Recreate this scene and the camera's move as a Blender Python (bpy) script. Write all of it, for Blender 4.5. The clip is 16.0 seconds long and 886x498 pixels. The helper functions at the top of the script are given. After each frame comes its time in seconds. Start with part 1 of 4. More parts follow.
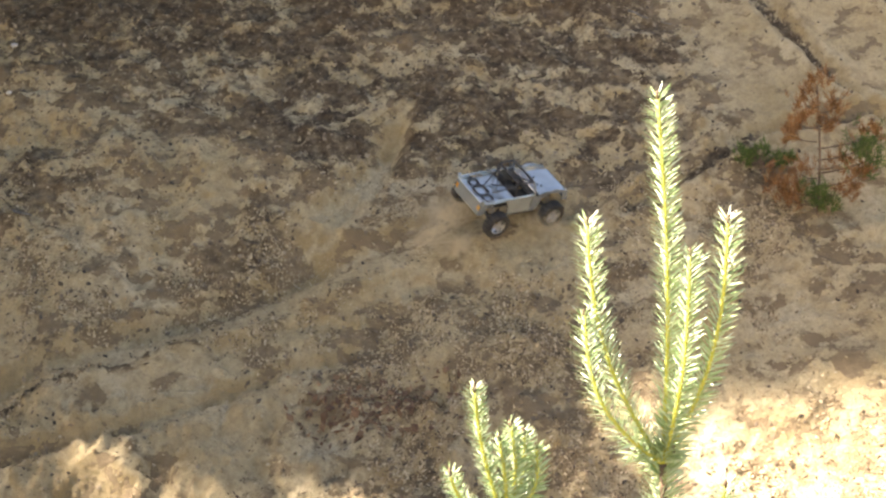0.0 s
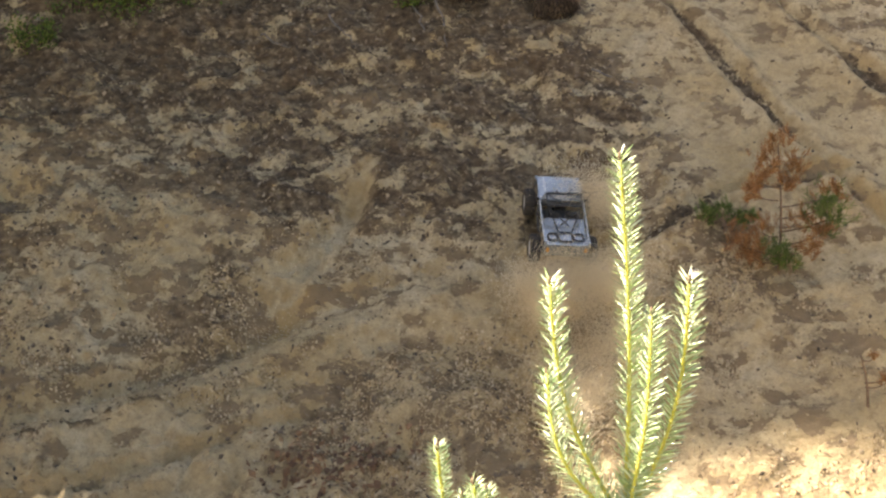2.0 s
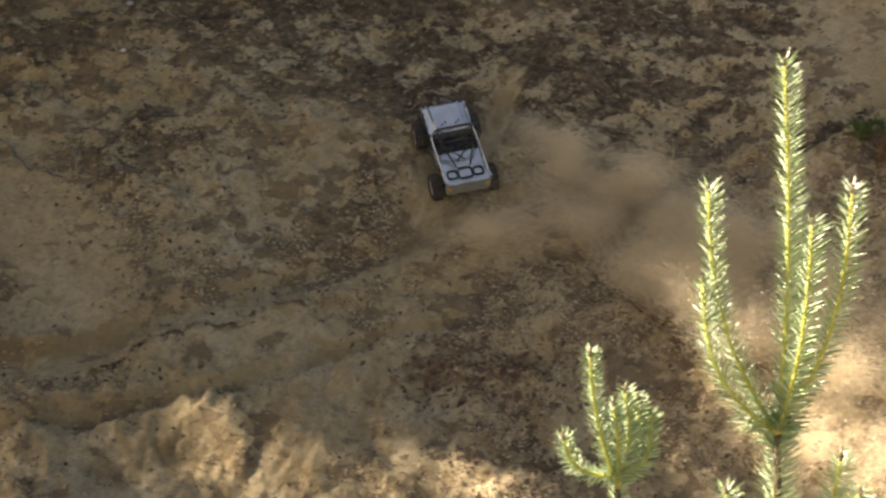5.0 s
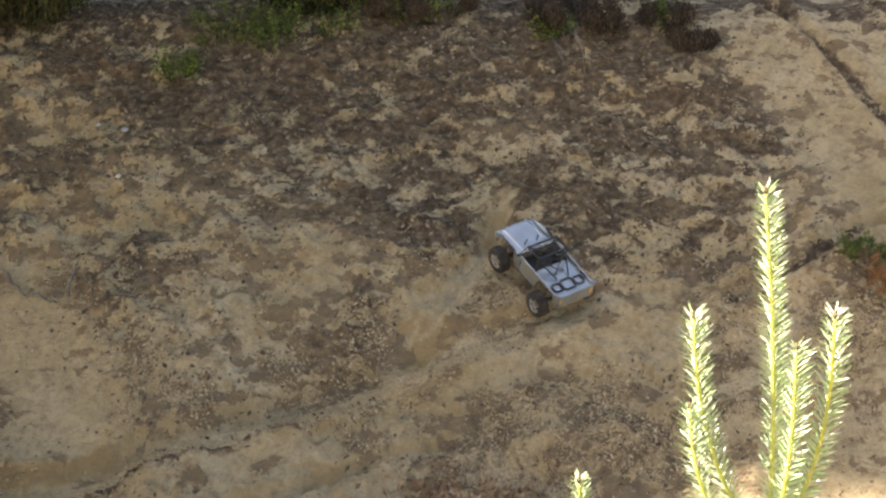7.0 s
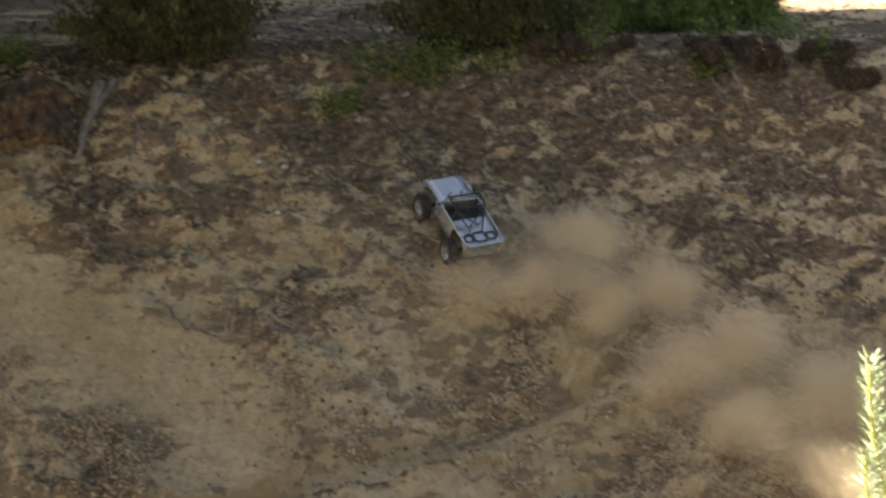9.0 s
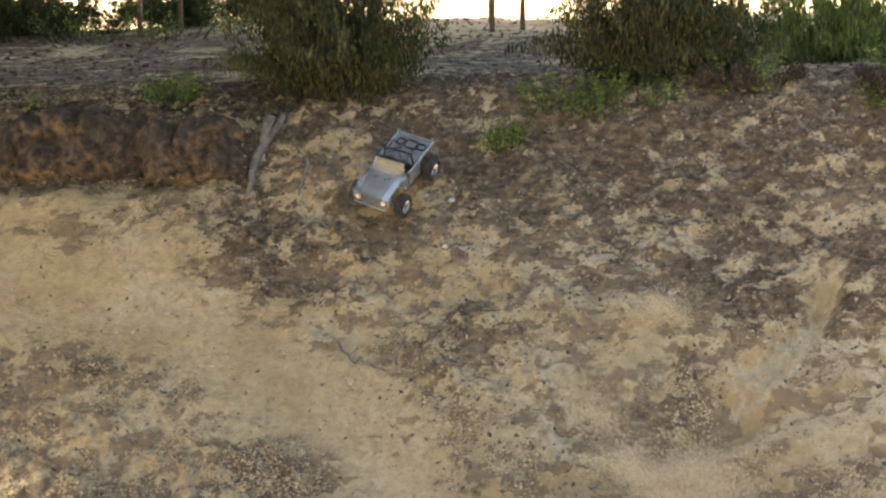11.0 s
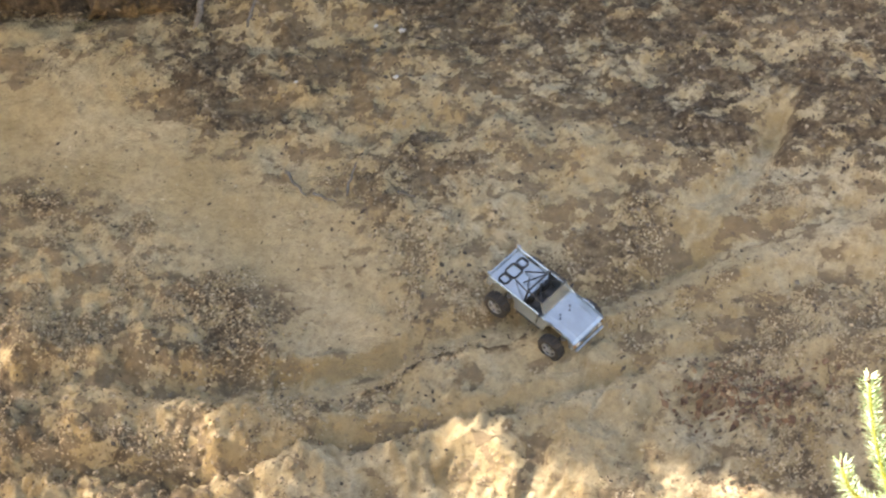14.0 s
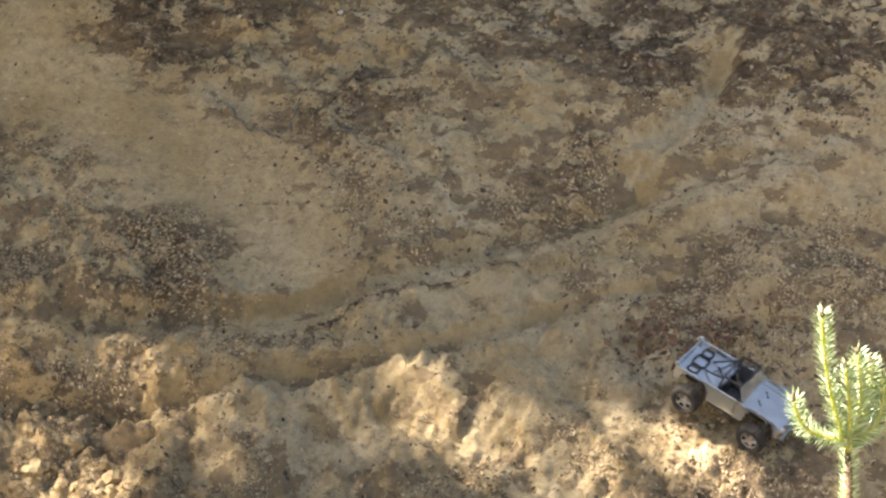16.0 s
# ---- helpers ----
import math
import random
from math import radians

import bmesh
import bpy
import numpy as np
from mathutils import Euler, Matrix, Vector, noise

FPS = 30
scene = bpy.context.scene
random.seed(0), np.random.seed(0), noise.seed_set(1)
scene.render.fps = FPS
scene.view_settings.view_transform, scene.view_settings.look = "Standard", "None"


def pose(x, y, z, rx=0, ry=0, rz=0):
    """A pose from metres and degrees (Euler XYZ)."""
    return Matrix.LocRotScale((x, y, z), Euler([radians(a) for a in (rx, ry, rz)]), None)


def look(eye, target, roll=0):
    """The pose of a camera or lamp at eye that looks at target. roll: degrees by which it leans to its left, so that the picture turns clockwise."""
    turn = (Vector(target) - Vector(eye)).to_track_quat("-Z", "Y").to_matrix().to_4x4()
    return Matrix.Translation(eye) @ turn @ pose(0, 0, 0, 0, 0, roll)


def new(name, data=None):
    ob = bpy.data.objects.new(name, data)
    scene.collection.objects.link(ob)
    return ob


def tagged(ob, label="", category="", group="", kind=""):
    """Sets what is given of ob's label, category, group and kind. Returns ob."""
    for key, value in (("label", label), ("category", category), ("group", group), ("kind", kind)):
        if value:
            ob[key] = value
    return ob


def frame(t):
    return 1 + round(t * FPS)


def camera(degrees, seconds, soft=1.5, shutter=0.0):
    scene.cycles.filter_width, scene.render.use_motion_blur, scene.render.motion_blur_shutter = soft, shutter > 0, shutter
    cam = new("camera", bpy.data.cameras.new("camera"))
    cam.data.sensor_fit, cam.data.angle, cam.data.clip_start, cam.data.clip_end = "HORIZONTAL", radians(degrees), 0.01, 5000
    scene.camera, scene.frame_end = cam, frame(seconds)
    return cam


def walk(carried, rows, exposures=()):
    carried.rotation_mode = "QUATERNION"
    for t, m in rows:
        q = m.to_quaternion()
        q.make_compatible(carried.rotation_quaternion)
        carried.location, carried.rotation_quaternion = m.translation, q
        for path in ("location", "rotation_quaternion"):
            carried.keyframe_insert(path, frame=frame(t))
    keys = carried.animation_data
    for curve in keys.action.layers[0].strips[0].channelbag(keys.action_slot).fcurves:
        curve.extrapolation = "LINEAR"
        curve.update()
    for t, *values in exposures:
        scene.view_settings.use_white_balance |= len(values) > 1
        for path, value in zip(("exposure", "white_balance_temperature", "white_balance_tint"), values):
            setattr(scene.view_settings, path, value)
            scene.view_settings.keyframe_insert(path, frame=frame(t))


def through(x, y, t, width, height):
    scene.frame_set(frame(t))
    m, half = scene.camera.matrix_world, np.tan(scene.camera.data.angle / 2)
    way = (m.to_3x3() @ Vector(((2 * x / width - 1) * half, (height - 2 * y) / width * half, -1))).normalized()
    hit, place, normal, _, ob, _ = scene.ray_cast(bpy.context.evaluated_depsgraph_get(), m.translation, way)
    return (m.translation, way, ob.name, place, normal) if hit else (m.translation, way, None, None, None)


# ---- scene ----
cam = camera(26.05, 16.0, soft=2.3, shutter=0.25)
walk(cam, [
    (0.0, pose(0.024, 0.023, 3.593, 75.016, 0.965, 2.091)),
    (0.5, pose(0.022, 0.023, 3.597, 75.731, 0.948, 1.733)),
    (1.0, pose(0.025, -0.003, 3.603, 75.978, 1.170, 1.260)),
    (1.5, pose(0.021, -0.012, 3.611, 76.935, 0.795, 1.681)),
    (2.0, pose(0.024, 0.002, 3.604, 76.653, 0.419, 1.098)),
    (2.5, pose(0.033, 0.007, 3.600, 76.341, 0.420, 1.073)),
    (3.0, pose(0.034, 0.007, 3.597, 75.877, 0.567, 0.627)),
    (3.5, pose(0.034, 0.019, 3.587, 75.000, -0.000, -0.000)),
    (4.0, pose(0.025, 0.023, 3.587, 74.821, -0.107, -0.153)),
    (4.5, pose(0.012, 0.018, 3.582, 74.779, -0.069, 2.052)),
    (5.0, pose(-0.006, 0.024, 3.580, 74.122, 0.260, 5.389)),
    (5.2, pose(-0.009, 0.022, 3.588, 75.202, 0.713, 6.363)),
    (7.3, pose(0.012, -0.014, 3.608, 77.626, 0.603, 4.860)),
    (7.5, pose(0.011, -0.019, 3.604, 77.273, 0.443, 4.666)),
    (8.0, pose(0.005, -0.031, 3.607, 76.725, 0.571, 4.317)),
    (8.5, pose(-0.009, -0.037, 3.615, 76.492, 0.548, 5.151)),
    (9.0, pose(-0.027, -0.031, 3.624, 78.763, 1.314, 9.558)),
    (9.2, pose(-0.020, -0.015, 3.623, 79.501, 1.590, 11.320)),
    (11.3, pose(-0.006, -0.002, 3.626, 79.862, 2.408, 15.326)),
    (11.5, pose(0.002, -0.015, 3.627, 79.567, 2.356, 15.934)),
    (12.0, pose(-0.006, -0.010, 3.617, 78.279, 1.671, 15.909)),
    (12.5, pose(-0.008, -0.020, 3.619, 77.187, 1.500, 15.198)),
    (13.0, pose(-0.016, -0.014, 3.607, 76.191, 1.691, 14.291)),
    (13.5, pose(-0.018, 0.005, 3.600, 75.180, 2.071, 13.483)),
    (14.0, pose(-0.011, 0.009, 3.590, 74.968, 2.604, 13.072)),
    (14.5, pose(-0.024, 0.014, 3.584, 74.300, 1.993, 12.727)),
    (15.0, pose(-0.042, 0.012, 3.577, 73.827, 1.800, 12.307)),
    (15.5, pose(-0.035, 0.015, 3.574, 73.098, 1.607, 11.709)),
    (16.0, pose(-0.042, 0.017, 3.570, 73.139, 1.510, 11.430)),
], exposures=[(0.0, 2.99, 7850, 16), (1.0, 2.74, 8000, 16), (2.0, 2.75, 8100, 16), (3.5, 2.65, 8050, 16), (4.3, 2.49, 8000, 16), (5.0, 2.02, 8300, 16), (5.2, 2.02, 8300, 16), (7.3, 2.97, 7950, 16), (8.0, 2.97, 8000, 16), (9.0, 2.49, 7950, 16), (11.3, 3.62, 7900, 16), (12.0, 3.72, 7800, 16), (12.5, 3.64, 7800, 16), (14.5, 3.45, 7700, 16), (16.0, 2.95, 7900, 16)])

# ---- sky and sun ----
SUN = Vector((-0.68, 0.08, 0.73)).normalized()
world = bpy.data.worlds.new("sky")
world.use_nodes = True
scene.world = world
wt = world.node_tree
sky = wt.nodes.new("ShaderNodeTexSky")
sky.sky_type, sky.sun_disc = "NISHITA", False
sky.sun_elevation, sky.sun_rotation = math.asin(SUN.z), math.atan2(SUN.x, SUN.y)
sky.altitude, sky.dust_density = 100, 2.0
wt.links.new(sky.outputs[0], wt.nodes["Background"].inputs[0])
wt.nodes["Background"].inputs[1].default_value = 0.05
sun = new("sun", bpy.data.lights.new("sun", "SUN"))
sun.data.energy, sun.data.angle, sun.data.color = 5.0, radians(1.5), (1.0, 0.98, 0.95)
sun.matrix_world = look(SUN * 60, (0, 0, 0))


# ---- the lie of the land ----
TABLES = [np.random.RandomState(40 + k).uniform(-1, 1, (256, 256)) for k in range(12)]


def vn(x, y, k):
    """Smooth lattice noise from -1 to 1."""
    i, j = np.floor(x).astype(int), np.floor(y).astype(int)
    u, v = x - i, y - j
    u, v = u * u * u * (u * (u * 6 - 15) + 10), v * v * v * (v * (v * 6 - 15) + 10)
    g = TABLES[k % 12]
    a, b, c, d = g[i & 255, j & 255], g[(i + 1) & 255, j & 255], g[i & 255, (j + 1) & 255], g[(i + 1) & 255, (j + 1) & 255]
    return (a + (b - a) * u) * (1 - v) + (c + (d - c) * u) * v


def fbm(x, y, size, octaves, k, gain=0.5):
    """Layered noise whose largest lumps are about size metres apart."""
    total, amp, norm = 0, 1.0, 0.0
    for o in range(octaves):
        c, s = math.cos(0.9 * o + k), math.sin(0.9 * o + k)
        f = 2.03 ** o / size
        total = total + amp * vn((c * x - s * y) * f + 31.7 * k, (s * x + c * y) * f + 17.3 * o, k + o)
        norm += amp
        amp *= gain
    return total / norm


def ramp(x, a, b):
    t = np.clip((x - a) / (b - a), 0, 1)
    return t * t * (3 - 2 * t)


def bump(d, w):
    return np.exp(-(d / w) ** 2)


def to_line(x, y, pts):
    """Distance from a broken line, and how far along it (0 to 1)."""
    best, along = np.full(np.shape(x), 1e9), np.zeros(np.shape(x))
    n = len(pts) - 1
    for k in range(n):
        (ax, ay), (bx, by) = pts[k], pts[k + 1]
        t = np.clip(((x - ax) * (bx - ax) + (y - ay) * (by - ay)) / ((bx - ax) ** 2 + (by - ay) ** 2), 0, 1)
        d = np.hypot(x - ax - t * (bx - ax), y - ay - t * (by - ay))
        along = np.where(d < best, (k + t) / n, along)
        best = np.minimum(d, best)
    return best, along


LEDGE_X, LEDGE_Y = (-6, -3.64, -2.9, -2.4, -2.13, -1.82, -1.61, -1.17, -0.79, -0.4, 0.29, 1.2, 3), (6.95, 7.21, 7.25, 7.27, 7.35, 7.48, 7.55, 7.71, 7.84, 7.98, 8.2, 8.4, 8.6)
SECOND_X, SECOND_Y = (-6, -3.5, -2.99, -2.59, -2.1, -1.97, -1.74, -1.46, -1.24, -0.6, 0.2), (6.8, 6.96, 7.03, 7.08, 7.15, 7.2, 7.27, 7.35, 7.42, 7.62, 7.8)
CHUTE = ((-4.7, 8.62), (-4.1, 8.48), (-3.5, 8.32), (-2.85, 8.02), (-2.45, 7.74), (-2.26, 7.5))
NOTCH = ((-0.5, 8.62), (-0.53, 8.56), (-0.63, 8.4), (-0.74, 8.25), (-0.9, 8.02))
RUT = ((0.75, 9.75), (0.97, 9.46), (1.4, 8.9), (1.74, 8.49), (2.3, 7.9))
RUT_FAR = ((1.2, 9.9), (1.45, 9.55), (1.85, 9.13), (2.6, 8.4))
CRACK = ((0.5, 8.2), (0.78, 8.29), (1.1, 8.5), (1.33, 8.57), (1.7, 8.62))

# litter patches; those at the gully wall and below the bank also paint shade
DARK_SPOTS = ((-0.8, 8.44, 0.2, 0.09, 0.6), (-3.95, 8.92, 0.25, 0.06, 0.5), (-4.6, 8.8, 0.5, 0.12, 0.2), (-1.1, 8.1, 0.09, 0.2, 0.3), (-2.75, 7.68, 0.3, 0.2, 0.42), (-0.5, 7.48, 0.3, 0.1, 0.12), (-3.95, 8.14, 0.16, 0.05, 0.6), (-3.3, 8.75, 0.6, 0.16, 0.25),
              (-3.0, 8.52, 0.3, 0.07, 0.3), (-2.6, 8.25, 0.2, 0.06, 0.3), (0.75, 8.95, 0.22, 0.1, 0.3), (0.15, 8.75, 0.3, 0.2, 0.15), (-3.2, 7.12, 0.4, 0.06, 0.25), (-2.0, 9.0, 0.6, 0.2, 0.15))


def broad(x, y):
    """The land without its small relief: near bank, gully, sandy slope, plateau."""
    slope = 1.45 + 0.78 * (y - 8.02)
    low = np.interp(y, (-400, -3, 0.5, 3, 5.6, 6.6, 500), (2.0, 2.0, 1.95, 1.5, 0.45, 0.3, 0.3))
    top = 2.72 + 0.012 * np.clip(y - 9.7, 0, 60)
    k = 0.07
    z = low + k * np.logaddexp(0, (slope - low) / k)
    return z - 0.05 * np.logaddexp(0, (z - top) / 0.05)


def bank_edge(x):
    return 9.16 + 0.1 * fbm(x, 0 * x, 0.45, 4, 4, 0.6)


def height(x, y):
    x, y = np.asarray(x, float), np.asarray(y, float)
    z = broad(x, y)
    on = ramp(y, 5.5, 6.6) * (1 - ramp(y, 9.5, 10.2))
    near = np.exp(-(((x + 1.6) / 4.5) ** 4)) * on
    # two old treads that cross the slope: a crumbling lip, a bench, and a low scarp behind it
    d = y - np.interp(x, LEDGE_X, LEDGE_Y) - 0.022 * fbm(x, y, 0.3, 4, 1)
    cut = np.interp(d, (-0.16, -0.07, -0.012, 0.012, 0.15, 0.175, 0.21, 0.25), (0, 0.006, 0.03, 0.022, -0.066, -0.052, 0.006, 0))
    z = z + near * cut * (1.0 + 0.4 * ramp(x, -2.4, -2.0) + 0.4 * vn(x * 1.3, y * 0 + 2.5, 3)) * (1 - 0.75 * ramp(x, -1.2, 0.1))
    d2 = y - np.interp(x, SECOND_X, SECOND_Y) - 0.025 * fbm(x, y, 0.3, 4, 5)
    cut = np.interp(d2, (-0.14, -0.05, 0.0, 0.03, 0.06, 0.17), (0, 0.006, -0.012, -0.05, 0.02, 0))
    z = z + near * cut * (1.0 + 0.9 * (1 - ramp(x, -2.2, -1.8)) + 0.3 * vn(x * 1.1, x * 0 + 3.3, 2)) * (1 - ramp(x, -1.0, -0.3))
    # smooth run of loose sand, and the short gully above the tread
    dc, ac = to_line(x, y, CHUTE)
    chute = bump(dc, 0.24 + 0.12 * (1 - ac))
    dn, an = to_line(x, y, NOTCH)
    dn = dn + 0.02 * fbm(x, y, 0.16, 3, 2) - 0.035 * an
    z = z - 0.04 * chute - 0.085 * bump(dn, 0.055) * np.sin(np.pi * np.clip(an, 0.1, 0.9))
    # broken edge on the plateau's left end
    wall = (1 - ramp(x, -3.75, -3.4)) * ramp(x, -7.5, -6.5)
    e = bank_edge(x) + 0.03
    under = 2.24 + 0.25 * (y - 9.1)
    lip = np.where(y < e, np.minimum(z, under), np.maximum(z, np.minimum(2.62, 2.2 + 4 * (y - e) + 0.1 * fbm(x, y, 0.12, 3, 8))))
    z = np.where(y > 8.6, z + wall * (lip - z) * ramp(y, 8.7, 9.0), z)
    # tracks in the open sand
    for line in (RUT, RUT_FAR, CRACK):
        dr, ar = to_line(x, y, line)
        dr = dr + 0.03 * fbm(x, y, 0.25, 2, 9)
        z = z - 0.05 * bump(dr, 0.028) + 0.025 * bump(dr - 0.065, 0.035)
    # lumps: clods low on the left, soft mounds low in the middle, finer above
    left = 1 - ramp(x, -2.75, -2.3)
    cloddy = left * (1 - ramp(y, 7.05, 7.25)) + 0.45 * left * ramp(y, 7.28, 7.4) * (1 - ramp(y, 7.7, 8.0))
    cloddy = cloddy + 0.28 * bump(x + 0.5, 0.35) * bump(y - 7.42, 0.16) + 0.3 * (1 - ramp(y, 6.85, 7.0)) * (1 - ramp(x, -0.6, 0.1))
    cloddy = np.clip(cloddy, 0, 1)
    mounds = ramp(x, -2.6, -2.1) * (1 - ramp(d2, -0.16, -0.06)) * (1 - ramp(x, 0.2, 0.6))
    smooth = np.clip(1 - 0.85 * chute, 0, 1) * (1 - 0.5 * open_sand(x, y)) * (1 - 0.55 * ramp(x, 0.1, 0.7) * (1 - ramp(y, 7.4, 7.8)))
    smooth = smooth * (1 - 0.4 * bump(d - 0.07, 0.07) * (x < 0.2)) + 0.5 * bump(d - 0.19, 0.04) * (x < -0.8)
    z = z + near * smooth * (0.07 * fbm(x, y, 0.7, 2, 6) + (0.042 - 0.012 * mounds) * fbm(x, y, 0.2, 4, 7, 0.6) + 0.03 * (1 - 0.6 * mounds) * fbm(x * 0.5, y * 1.15, 0.11, 3, 0, 0.6)
                             + 0.14 * mounds * np.abs(fbm(x * 1.2 + y, y, 0.42, 2, 8, 0.5)) - 0.05 * mounds
                             + 0.02 * fbm(x, y, 0.055, 3, 3, 0.7) * (1 - 0.5 * mounds) + (1 - ramp(y, 7.35, 7.6)) * (0.06 * np.abs(fbm(x, y, 0.1, 3, 2, 0.6)) + 0.06 * fbm(x * 1.1, y, 0.24, 3, 4, 0.6))
                             + cloddy * (0.11 * np.abs(fbm(x * 0.8, y * 1.2, 0.36, 3, 8, 0.5)) + 0.10 * fbm(x * 0.8, y * 1.2, 0.15, 4, 9, 0.6) + 0.06 * fbm(x, y, 0.075, 4, 1, 0.75) * ramp(vn(x * 2.3, y * 2.3, 4), -0.4, 0.4) - 0.04))
    z = z + near * 0.014 * ramp(litter(x, y), 0.35, 0.65) * (1 + vn(x * 26, y * 26, 2))
    return z + (1 - near) * 0.05 * fbm(x, y, 1.1, 4, 10) * (1 - ramp(np.hypot(x, y), 30, 60))


def open_sand(x, y):
    edge = np.interp(y, (7.0, 8.0, 8.36, 8.9, 9.48, 10.5), (2.6, 1.6, 1.15, 0.75, 0.3, 0.1))
    return ramp(x - edge + 0.12 * fbm(x, y, 0.4, 3, 3), -0.12, 0.3)


def litter(x, y):
    """How thickly dead leaves and needles cover the sand, 0 to 1, with some shade painted in."""
    x, y = np.asarray(x, float), np.asarray(y, float)
    dc, ac = to_line(x, y, CHUTE)
    dn, an = to_line(x, y, NOTCH)
    dn = dn + 0.02 * fbm(x, y, 0.16, 3, 2) - 0.035 * an
    d = y - np.interp(x, LEDGE_X, LEDGE_Y)
    d2 = y - np.interp(x, SECOND_X, SECOND_Y)
    upper = ramp(y, 8.2, 8.5)
    bias = -0.06 + 0.17 * upper + 0.22 * ramp(y, 8.95, 9.5) - 0.1 * bump(x - 0.3, 0.45) * bump(y - 9.0, 0.35) - 0.55 * open_sand(x, y)
    # bare: the run of sand, the gully, the benches, the mounds below
    bias = bias - 0.85 * bump(dc + 0.05 * fbm(x, y, 0.2, 3, 8), 0.16 + 0.16 * (1 - ac)) - 1.15 * bump(dn, 0.055) * (an < 0.98)
    bias = bias - 0.6 * bump(d - 0.06, 0.075) * (1 - ramp(x, -0.9, 0.2)) - 0.45 * bump(d2 + 0.04, 0.045) * ramp(x, -2.3, -2.0) * (1 - ramp(x, -1.2, -0.9))
    bias = bias - 0.3 * ramp(x, -2.5, -2.1) * (1 - ramp(x, -0.95, -0.6)) * (1 - ramp(d, -0.1, 0.0))
    bias = bias - 0.32 * (1 - ramp(x, -4.2, -3.6)) * (1 - ramp(y, 8.95, 9.1)) * ramp(y, 8.2, 8.5) - 0.28 * ramp(x, 0.2, 0.7) * (1 - ramp(y, 7.7, 8.2))
    bias = bias - 0.22 * bump(x + 0.15, 0.5) * bump(y - 8.0, 0.2) - 0.2 * bump(x + 1.5, 0.3) * bump(y - 8.15, 0.15)
    bias = bias - 0.5 * bump(d + 0.075, 0.03) * ramp(x, -0.9, -0.6) * (1 - ramp(x, 0.1, 0.4)) + 0.5 * bump(d - 0.095, 0.014) * ramp(x, -1.3, -1.1) * (1 - ramp(x, -0.35, -0.15))
    # thick: beside the gully (its wall's shade included), left of the run, under the far edge
    for px, py, rx, ry, k in DARK_SPOTS:
        bias = bias + k * np.exp(-((x - px) / rx) ** 2 - ((y - py) / ry) ** 2)
    for line in (RUT, RUT_FAR, CRACK):
        dr, ar = to_line(x, y, line)
        bias = bias + 1.2 * bump(dr + 0.03 * fbm(x, y, 0.25, 2, 9), 0.02) * ramp(vn(x * 6, y * 6, 4), -0.6, 0.3)
    # dark lines at both tread edges: crumbs, with the lips' undershade painted in
    bias = bias + 0.55 * bump(d + 0.015, 0.013) * ramp(vn(x * 5, y * 5, 7), -0.6, 0.2) * (x < -1.2) + 0.6 * bump(d2 - 0.015, 0.016) * ramp(vn(x * 5, y * 5, 2), -0.7, 0.0) * (x < -1.2)
    n = 0.55 * fbm(x, y * 1.25, 0.45, 3, 5) + 0.2 * fbm(x, y * 1.5, 0.14, 2, 4, 0.6)
    return np.clip(0.5 + 0.6 * (n * 0.7 + bias), 0, 1) * ramp(y, 6, 6.5) + 0.55 * (1 - ramp(y, 4.5, 6))


# ---- materials ----
def material(name, rough=0.8, metal=0.0):
    m = bpy.data.materials.new(name)
    m.use_nodes = True
    b = m.node_tree.nodes["Principled BSDF"]
    b.inputs["Roughness"].default_value, b.inputs["Metallic"].default_value = rough, metal
    return m, m.node_tree, b


def node(nt, kind, **values):
    n = nt.nodes.new(kind)
    for key, v in values.items():
        n.inputs[key.replace("_", " ")].default_value = v
    return n


def noise_node(nt, scale, detail=4.0, rough=0.6, where=None):
    n = node(nt, "ShaderNodeTexNoise", Scale=scale, Detail=detail, Roughness=rough)
    if where is None:
        where = nt.nodes.new("ShaderNodeTexCoord").outputs["Object"]
    nt.links.new(where, n.inputs["Vector"])
    return n.outputs["Fac"]


def colours(nt, fac, stops):
    r = nt.nodes.new("ShaderNodeValToRGB")
    while len(r.color_ramp.elements) < len(stops):
        r.color_ramp.elements.new(0.5)
    for e, (at, c) in zip(r.color_ramp.elements, stops):
        e.position, e.color = at, (*c, 1)
    nt.links.new(fac, r.inputs[0])
    return r.outputs[0]


def mixed(nt, fac, a, b, kind="MIX"):
    n = nt.nodes.new("ShaderNodeMix")
    n.data_type, n.blend_type = "RGBA", kind
    for socket, v in ((n.inputs[0], fac), (n.inputs[6], a), (n.inputs[7], b)):
        if isinstance(v, float):
            socket.default_value = v
        elif isinstance(v, tuple):
            socket.default_value = (*v, 1)
        else:
            nt.links.new(v, socket)
    return n.outputs[2]


def math_node(nt, op, a, b):
    n = nt.nodes.new("ShaderNodeMath")
    n.operation, n.use_clamp = op, True
    for socket, v in ((n.inputs[0], a), (n.inputs[1], b)):
        if isinstance(v, float):
            socket.default_value = v
        else:
            nt.links.new(v, socket)
    return n.outputs[0]


def bumped(nt, b, fac, strength, distance):
    n = node(nt, "ShaderNodeBump", Strength=strength, Distance=distance)
    nt.links.new(fac, n.inputs["Height"])
    nt.links.new(n.outputs[0], b.inputs["Normal"])


def plain(name, dark, light, scale=30.0, rough=0.7, metal=0.0, relief=0.2, depth=0.002):
    """Two tones broken up by noise, with a fine relief."""
    m, nt, b = material(name, rough, metal)
    f = noise_node(nt, scale)
    nt.links.new(colours(nt, f, ((0.35, dark), (0.65, light))), b.inputs["Base Color"])
    if relief:
        bumped(nt, b, noise_node(nt, scale * 4), relief, depth)
    return m


